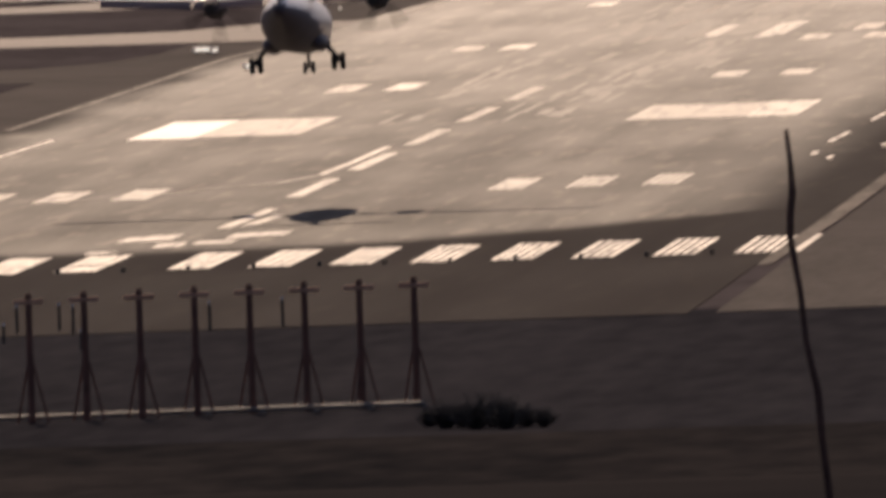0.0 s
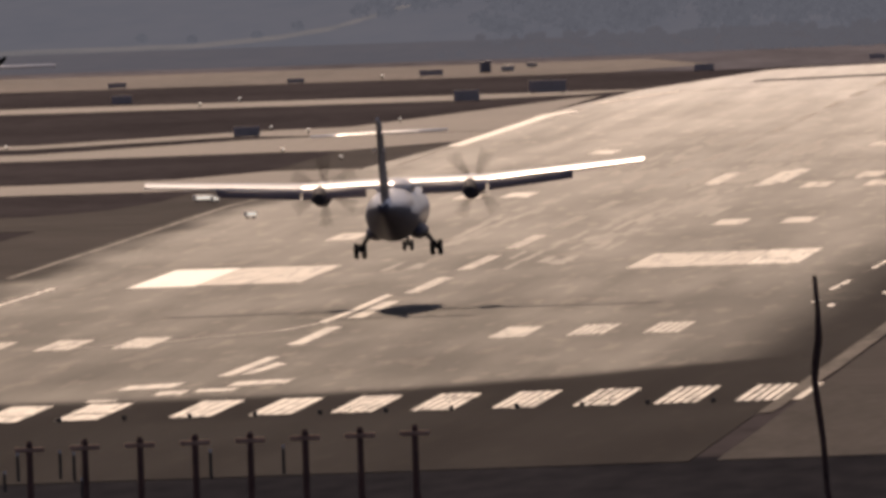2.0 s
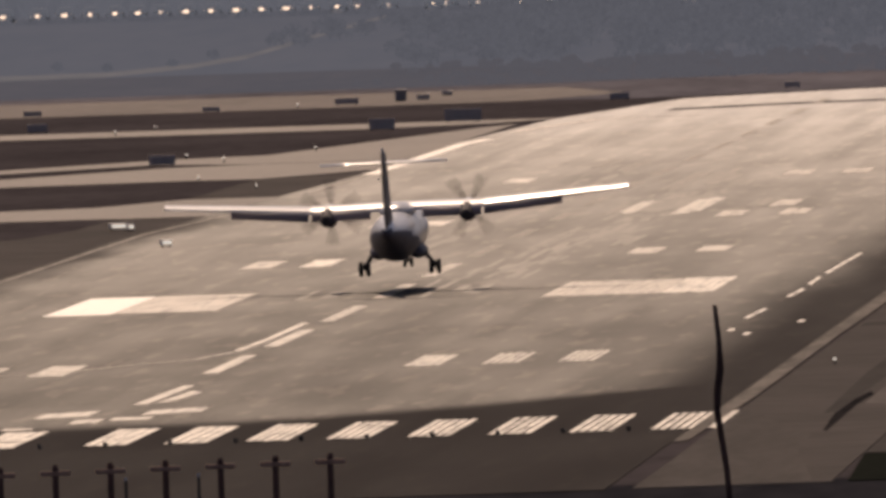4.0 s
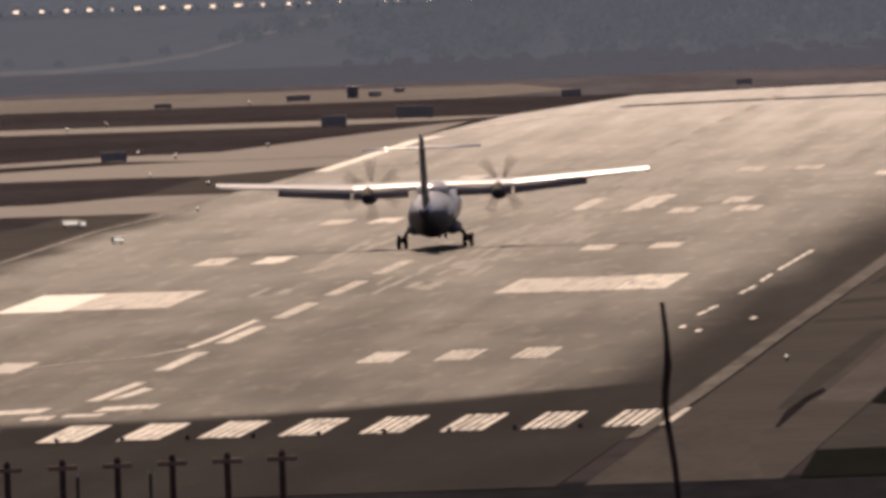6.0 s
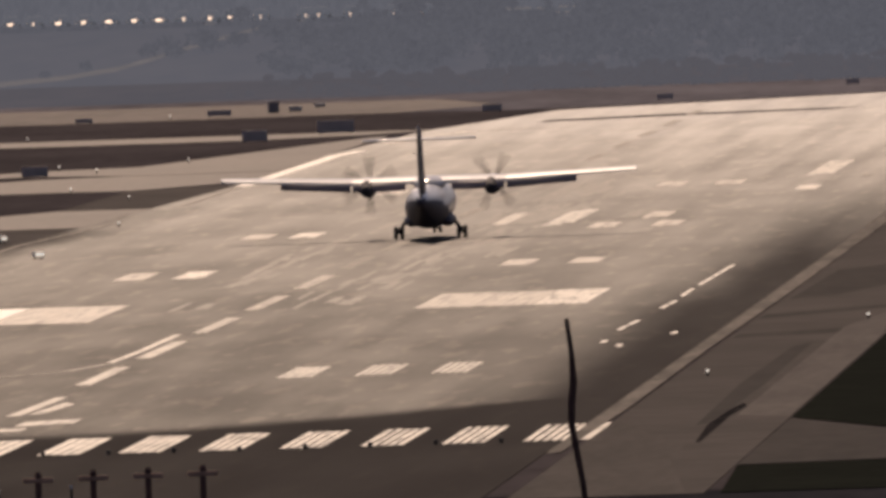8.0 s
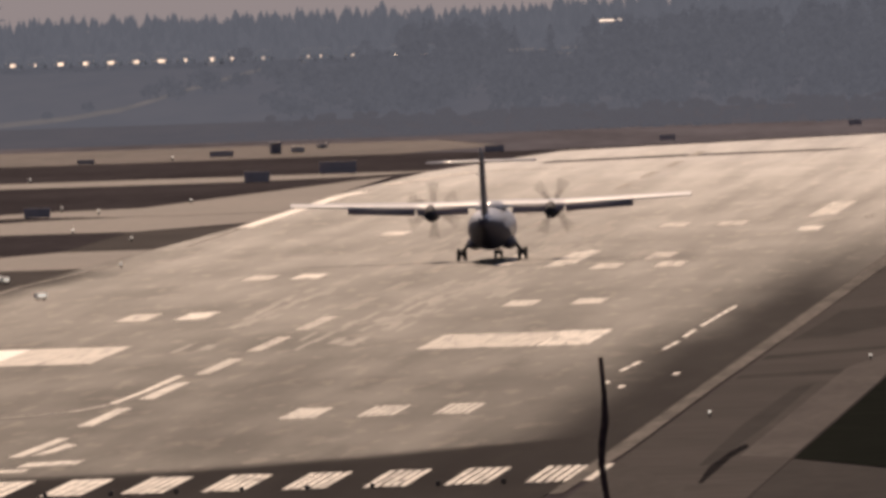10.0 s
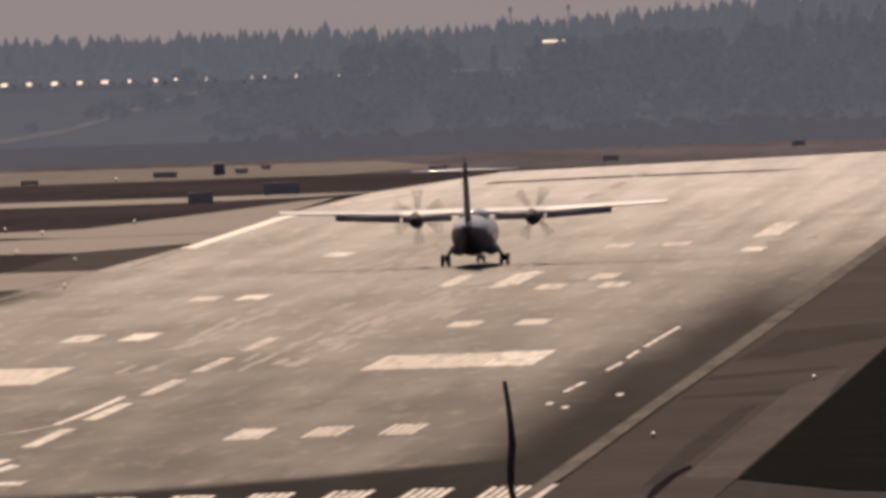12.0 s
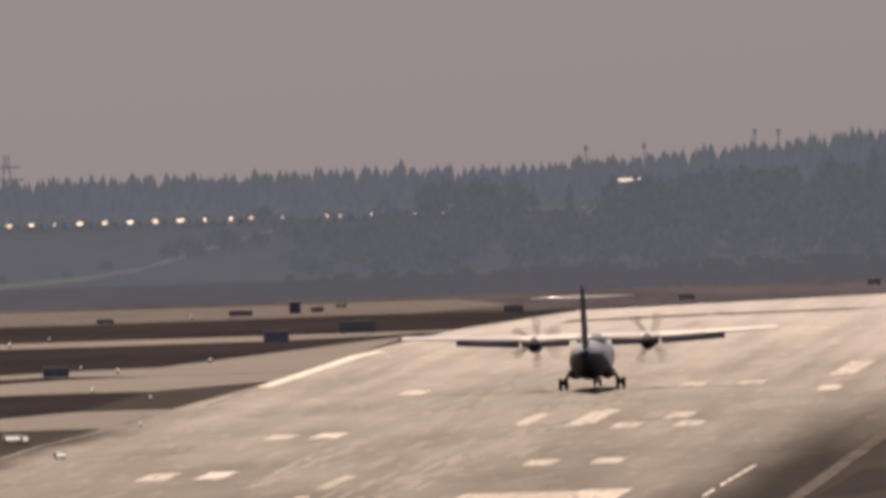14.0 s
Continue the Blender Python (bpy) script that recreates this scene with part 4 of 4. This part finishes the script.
# grey leafless coppice on the rise, thinning out to single bushes in the meadow
spots = []
for i in range(620):
    x, y = rnd.uniform(-62, 60), rnd.uniform(1425, 1590)
    g = smoothstep(-56, -44, x)
    if rnd.random() > 0.05 + 0.95 * g:
        continue
    h = (rnd.uniform(1.6, 2.6) + 2.3 * smoothstep(1430, 1560, y) * rnd.uniform(0.5, 1.1)) * (0.55 + 0.45 * g)
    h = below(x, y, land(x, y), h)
    spots.append((x, y, land(x, y), h, min(h, 2.4) * rnd.uniform(0.45, 0.8)))
for x, y, h in ((-66.5, 1500, 1.3), (-65, 1508, 1.7), (-63.5, 1496, 1.2), (-61.8, 1515, 2.2), (-60.6, 1510, 1.8), (-58.5, 1520, 1.5), (-71, 1470, 0.8), (-74, 1452, 0.6), (-80, 1446, 0.6), (-85, 1450, 0.7)):
    spots.append((x, y, land(x, y), h, h * 0.75))
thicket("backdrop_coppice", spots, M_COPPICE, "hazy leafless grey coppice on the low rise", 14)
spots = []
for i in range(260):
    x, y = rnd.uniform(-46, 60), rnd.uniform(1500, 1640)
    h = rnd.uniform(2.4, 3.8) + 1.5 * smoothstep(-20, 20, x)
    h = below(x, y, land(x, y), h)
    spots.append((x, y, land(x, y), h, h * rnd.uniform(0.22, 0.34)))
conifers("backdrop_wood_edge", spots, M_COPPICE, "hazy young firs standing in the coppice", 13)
# hedge added before the parked cars to hide their lower bodies from the camera
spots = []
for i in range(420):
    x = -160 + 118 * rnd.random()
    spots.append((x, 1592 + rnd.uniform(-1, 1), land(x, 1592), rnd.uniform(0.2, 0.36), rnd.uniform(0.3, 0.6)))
thicket("backdrop_hedge", spots, M_COPPICE, "low hazy hedge added to hide the far cars' lower bodies", 15)

# country track climbing through the meadow
bm = bmesh.new()
pts = [(-150, 1418), (-79.3, 1432), (-72, 1450), (-67.6, 1472), (-63.6, 1520), (-59, 1575)]
for (xa, ya), (xb, yb) in zip(pts, pts[1:]):
    n = 6
    for i in range(n):
        q = [(xa + (xb - xa) * f, ya + (yb - ya) * f) for f in (i / n, (i + 1) / n)]
        ring = [(q[0][0], q[0][1] - 8), (q[1][0], q[1][1] - 8), (q[1][0], q[1][1] + 8), (q[0][0], q[0][1] + 8)]
        bm.faces.new([bm.verts.new((x, y, land(x, y) + 0.05)) for x, y in ring])
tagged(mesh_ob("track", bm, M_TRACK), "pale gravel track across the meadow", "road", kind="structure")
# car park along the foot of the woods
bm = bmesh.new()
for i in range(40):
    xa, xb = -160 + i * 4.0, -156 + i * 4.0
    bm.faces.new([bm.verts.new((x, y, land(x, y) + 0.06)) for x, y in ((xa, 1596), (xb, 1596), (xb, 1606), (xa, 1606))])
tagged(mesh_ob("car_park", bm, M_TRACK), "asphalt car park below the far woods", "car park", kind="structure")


def far_car(x, y, lit, turn):
    c = thing("car", "small distant parked car flashing in the sun", "car", "cars in the far car park", (x, y, land(x, y) + 0.06), turn)
    bm = bmesh.new()
    loft(bm, [[(sx, yy, z) for sx, z in ((-0.85, 0.25), (-0.85, zt * 0.75), (-0.6, zt), (0.6, zt), (0.85, zt * 0.75), (0.85, 0.25))]
              for yy, zt in ((-2.0, 0.7), (-1.7, 0.9), (-1.0, 1.35), (0.4, 1.4), (1.1, 0.95), (2.0, 0.7))])
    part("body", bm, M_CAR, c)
    for sx in (-0.62, 0.62):
        bm = bmesh.new()
        box(bm, (sx - 0.16, -2.08, 0.5), (sx + 0.16, -2.0, 0.62), 0.03)
        part("headlight", bm, M_PALE, c)
    # added reflector panel, tilted and sized so its sun glint reaches the camera
    bm = bmesh.new()
    w = 0.27 * lit
    loft(bm, [[(-w, yy, z), (w, yy, z), (w, yy, z - 0.05), (-w, yy, z - 0.05)] for yy, z in ((-2.8, 0.44), (-2.02, 0.44 + 0.78 * math.tan(radians(19))))])
    part("glint_panel", bm, M_GLINT, c, "metallic panel tilted to flash the sun at the camera")
    for sx in (-0.8, 0.8):
        for yy in (-1.3, 1.3):
            bm = bmesh.new()
            tube(bm, (sx - 0.08, yy, 0.3), (sx + 0.08, yy, 0.3), 0.3, None, 12)
            part("wheel", bm, M_RUBBER, c)
    return c


for x, lit in ((-112, 0.9), (-108, 0.9), (-104, 1), (-99, 1), (-95.5, 0.8), (-92.9, 1), (-90.3, 0.7), (-87.74, 0.85), (-85.4, 1), (-83.0, 0.3), (-80.4, 1.15), (-77.8, 0.9), (-75.3, 1.2), (-72.75, 1.0), (-70.3, 1.35), (-67.8, 0.5),
               (-65.0, 0.7), (-62.9, 0.9), (-59.9, 0.2), (-55.3, 0.22), (-53.8, 0.2), (-50.7, 0.25), (-46.4, 0.25), (-43.2, 0.25)):
    far_car(x, 1600, lit, random.uniform(-3, 3))


def far_house(x, y, w, d, h, label):
    z = land(x, y)
    hs = thing("house", label, "house", "", (x, y, z))
    bm = bmesh.new()
    box(bm, (-w / 2, -d / 2, -0.3), (w / 2, d / 2, h), 0.02)
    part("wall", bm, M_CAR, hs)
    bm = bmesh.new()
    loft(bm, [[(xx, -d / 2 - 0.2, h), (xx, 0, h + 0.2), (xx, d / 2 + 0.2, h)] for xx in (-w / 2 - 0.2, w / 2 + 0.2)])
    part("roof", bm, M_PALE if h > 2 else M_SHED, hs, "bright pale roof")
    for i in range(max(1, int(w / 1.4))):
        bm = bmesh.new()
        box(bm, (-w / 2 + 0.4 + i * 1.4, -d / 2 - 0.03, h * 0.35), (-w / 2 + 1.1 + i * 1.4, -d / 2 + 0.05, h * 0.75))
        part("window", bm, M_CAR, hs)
    return hs


far_house(-24.7, 1608, 1.9, 3.0, 3.0, "small white house with a bright roof among firs")
far_house(-34.0, 1608, 2.4, 2.6, 0.35, "low white shed with a metal roof beside the car park")
far_house(-31.2, 1608, 1.4, 2.6, 0.3, "low white shed with a metal roof beside the car park")
far_house(-28.8, 1608, 1.7, 2.6, 0.4, "low white shed with a metal roof beside the car park")
far_house(-7.1, 1608, 0.9, 2.4, 0.7, "small white hut among firs")


def tall_lamp(x, y, top):
    z = land(x, y)
    p = thing("floodlight_mast", "thin hazy floodlight mast rising above the woods", "light mast", "floodlight masts", (x, y, z))
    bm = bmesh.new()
    # the mast takes the fir material and with it the haze emission
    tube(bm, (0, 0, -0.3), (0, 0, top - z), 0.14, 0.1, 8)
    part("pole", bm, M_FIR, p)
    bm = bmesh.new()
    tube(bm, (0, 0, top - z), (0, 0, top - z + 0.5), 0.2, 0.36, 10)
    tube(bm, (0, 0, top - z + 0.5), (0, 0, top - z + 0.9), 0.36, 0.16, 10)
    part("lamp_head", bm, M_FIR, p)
    return p


for x, top in ((-90.0, -1.0), (-80.6, -0.9), (-62.7, 0.8), (-58.9, 0.7)):
    tall_lamp(x, 3290, top)


def pylon(x, y, h):
    p = thing("pylon", "thin grey lattice power pylon above the woods", "pylon", "", (x, y, land(x, y)))
    g = h / 6
    # the lattice too carries the fir material's haze emission
    for sx in (-1, 1):
        for sy in (-1, 1):
            bm = bmesh.new()
            tube(bm, (0.55 * g * sx, 0.55 * g * sy, -0.2), (0.1 * g * sx, 0.1 * g * sy, h), 0.08, 0.06, 6)
            part("leg", bm, M_FIR, p)
    for k in range(6):
        f0, f1 = k / 6, (k + 1) / 6
        bm = bmesh.new()
        a, c = (0.55 - 0.45 * f0) * g, (0.55 - 0.45 * f1) * g
        for sy in (-1, 1):
            tube(bm, (-a, a * sy, h * f0), (c, c * sy, h * f1), 0.04, None, 5)
            tube(bm, (a, a * sy, h * f0), (-c, c * sy, h * f1), 0.04, None, 5)
        part("brace", bm, M_FIR, p)
    for f, w in ((0.8, 0.8 * g), (0.9, 0.65 * g)):
        bm = bmesh.new()
        box(bm, (-w, -0.12, h * f - 0.12), (w, 0.12, h * f + 0.12))
        part("arm", bm, M_FIR, p)
    return p


pylon(-183.5, 3290, 20.5)


# ---------------------------------------------------------------- parked airliner at the far left
def parked_airliner():
    p = thing("parked_airliner", "grey parked turboprop airliner with one dark propeller showing", "airplane", "", (-92.0, 1195, 0.03))
    bm = bmesh.new()
    loft(bm, [[(r * math.cos(2 * math.pi * i / 18), y, 1.9 + r * math.sin(2 * math.pi * i / 18)) for i in range(18)]
              for y, r in ((-11, 0.1), (-10.3, 0.7), (-8.5, 1.15), (-6, 1.3), (6, 1.3), (10, 0.8), (13, 0.15))])
    part("fuselage", bm, M_GREY, p, "", True)
    bm = bmesh.new()
    loft(bm, [airfoil(x, 1.2, 2.2, 2.3, 0.3) for x in (-14.2, -5, 5, 14.2)])
    part("wing", bm, M_WHITE, p, "white straight wing", True)
    for s in (-1, 1):
        bm = bmesh.new()
        loft(bm, [[(s * 8.5 + r * math.cos(2 * math.pi * i / 14), y, 1.6 + 1.1 * r * math.sin(2 * math.pi * i / 14)) for i in range(14)] for y, r in ((-2.6, 0.3), (-2.0, 0.6), (0.5, 0.7), (2.5, 0.2))])
        eng = part("engine", bm, M_GREY, p, "", True)
        bm = bmesh.new()
        tube(bm, (s * 8.5, -2.6, 1.9), (s * 8.5, -3.0, 1.9), 0.25, 0.08, 12)
        part("spinner", bm, M_WHITE, eng)
        for a in (40, 220):
            bm = bmesh.new()
            c, d = math.cos(radians(a)), math.sin(radians(a))
            loft(bm, [[(s * 8.5 + c * r - d * w, -2.7, 1.9 + d * r + c * w), (s * 8.5 + c * r, -2.64, 1.9 + d * r), (s * 8.5 + c * r + d * w, -2.7, 1.9 + d * r - c * w), (s * 8.5 + c * r, -2.76, 1.9 + d * r)]
                      for r, w in ((0.2, 0.1), (0.9, 0.2), (1.6, 0.22), (2.1, 0.1))])
            part("blade", bm, M_BLADE, eng)
        bm = bmesh.new()
        tube(bm, (s * 2.0, 0, 0.42), (s * 1.3, 0, 1.3), 0.1)
        tube(bm, (s * 1.8, 0, 0.42), (s * 2.2, 0, 0.42), 0.42, None, 14)
        part("landing_gear", bm, M_RUBBER, p)
    bm = bmesh.new()
    loft(bm, [[(0.12, y0, z), (0.12, y1, z), (-0.12, y1, z), (-0.12, y0, z)] for z, y0, y1 in ((2.5, 8.0, 12.8), (4.3, 11.0, 13.4))])
    part("fin", bm, M_NAVY, p)
    bm = bmesh.new()
    loft(bm, [airfoil(x, 13.4, 1.6, 4.3, 0.2) for x in (-5.5, 0, 5.5)])
    part("tailplane", bm, M_WHITE, p, "", True)
    bm = bmesh.new()
    tube(bm, (0, -7.5, 0.3), (0, -7.5, 1.0), 0.08)
    tube(bm, (-0.2, -7.5, 0.3), (0.2, -7.5, 0.3), 0.3, None, 14)
    part("nose_gear", bm, M_RUBBER, p)
    return p


parked_airliner()


# ---------------------------------------------------------------- saplings on the viewing hill
def sapling(name, label, pts, radii, at):
    """A bare stem through points in its own space, with knots and stubs."""
    s = thing(name, label, "sapling", "", at)
    bm = bmesh.new()
    rings = []
    for p, r in zip(pts, radii):
        rings.append([(p[0] + r * math.cos(2 * math.pi * i / 9), p[1] + r * math.sin(2 * math.pi * i / 9), p[2]) for i in range(9)])
    loft(bm, rings)
    part("stem", bm, M_BARK, s, "", True)
    return s


stem = sapling("sapling", "thin dark leafless sapling on the hill", [(0.015, 0, -0.05), (0.012, 0, 0.3), (-0.005, 0, 0.59), (-0.012, 0, 0.66), (-0.016, 0, 0.73), (-0.03, 0, 0.80), (-0.036, 0, 0.87), (-0.048, 0, 0.95), (-0.047, 0, 0.98), (-0.043, 0, 1.01), (-0.044, 0, 1.05), (-0.049, 0, 1.1)],
               [0.0068, 0.0062, 0.0055, 0.0052, 0.0054, 0.0042, 0.0043, 0.005, 0.0056, 0.0056, 0.0038, 0.0034], (74.6, -1255.33, 29.7))
reed = sapling("sapling", "thin leaning leafless twig on the hill", [(-0.17, 0, -0.05), (-0.10, 0, 0.5), (-0.05, 0, 0.8), (-0.03, 0, 0.96), (-0.012, 0, 1.03), (-0.01, 0, 1.05), (0.0, 0, 1.12)],
               [0.008, 0.006, 0.005, 0.0045, 0.005, 0.0065, 0.004], (73.44, -1255.38, 29.7))


# seconds; x, y, z of the main wheels' foot; pitch and bank in degrees
FLIGHT = [
    (0.0, 0.55, 119, 6.94, -1.5, -1.6), (0.5, 0.3, 148, 5.57, -1.2, -1.5), (1.0, 0.08, 177, 4.3, -0.3, -1.5), (1.5, -0.05, 206, 3.24, 0.5, -1.5),
    (2.0, -0.33, 235, 2.75, 0.7, -1.3), (2.5, -0.6, 264, 2.24, 0.8, -1.0), (3.0, -0.83, 293, 1.89, 0.8, -0.8), (4.0, -1.25, 354, 0.95, 1.4, -1.0), (5.0, -1.55, 419, 0.25, 2.0, -1.2),
    (5.5, -1.6, 447, 0.1, 2.1, -1.0), (6.0, -1.62, 474, 0.06, 2.2, -0.6), (6.5, -1.3, 494, 0.05, 2.1, -0.3), (7.0, -0.98, 512, 0.05, 1.9, 0), (8.0, -0.2, 553, 0.05, 1.0, 0),
    (9.5, 0.9, 605, 0.05, 0, 0), (10.5, 1.1, 637, 0.05, 0, 0), (11.0, 1.2, 652, 0.05, 0, 0), (12.5, 1.6, 696, 0.05, 0.3, 0), (14.0, 2.15, 742, 0.05, 0.4, 0)]
# seconds, how far the landing gear struts hang out, in metres
STRUT = [(0, 0.18), (5.0, 0.18), (5.5, 0.14), (6.0, 0.08), (7.2, 0.04), (9.3, 0), (14.0, 0)]
# seconds, upward bend of the outer wings in degrees
FLEX = [(0, 3.6), (4.5, 3.6), (5.5, 3.4), (6.5, 3.0), (7.2, 2.6), (9.3, 1.7), (11, 1.8), (14.0, 1.6)]
# seconds, lean of the sapling to the right in degrees
SWAY = [(0, 0), (0.3, -1.0), (0.5, 1.2), (0.7, 0.8), (1.0, 1.5), (1.5, 2.97), (2.0, 2.0), (2.4, 0.5), (2.5, 0.5), (3.0, 1.5), (4.0, 0.9), (5.3, 0.7), (5.6, -0.6), (5.9, 1.2), (6.2, -1.2), (6.5, 0.3), (6.8, -0.9),
        (7.2, -0.4), (8.3, -0.8), (9.5, -1.2), (10.0, 1.7), (10.2, -0.7), (10.5, -0.7), (11.0, -2.2), (11.4, -1.6), (11.7, -2.4), (12.0, -1.2), (12.3, -2.7), (12.5, -2.1), (13.0, -1.7), (13.25, -1.0), (13.5, 2.4), (14.0, 1.0)]


def hang(t):
    return float(np.interp(t, [r[0] for r in STRUT], [r[1] for r in STRUT]))


def motions():
    walk(plane, [(t, pose(x, y, z + hang(t), p, b, 0)) for t, x, y, z, p, b in FLIGHT])
    for o in [o for o in plane.children if o.name.startswith(("gear_leg", "nose_gear_leg"))]:
        walk(o, [(i * 0.5, pose(0, 0, -hang(i * 0.5))) for i in range(29)])
    walk(stem, [(t, pose(74.6, -1255.33, 29.7, 0, a, 0)) for t, a in SWAY])
    for o in [o for o in plane.children if o.name.startswith("outer_wing")]:
        x = o.location.x
        side = 1 if x > 0 else -1
        walk(o, [(t, pose(x, 0, WING_Z, 0, -side * a, 0)) for t, a in FLEX])
    step = 1 / FPS
    for k, o in enumerate(o for o in plane.children if o.name.startswith("propeller")):
        x = o.location.x
        walk(o, [(i * step, pose(x, 4.85, 3.45, 0, (i * 50 + 25 * k) % 360, 0)) for i in range(421)])
    for o in [o for o in plane.children if o.name.startswith("wheel")]:
        x = o.location.x
        walk(o, [(i * step, pose(x, 0, 0.43 - hang(i * step), -(max(0, i - 160) * 50) % 360, 0, 0)) for i in range(421)])


motions()
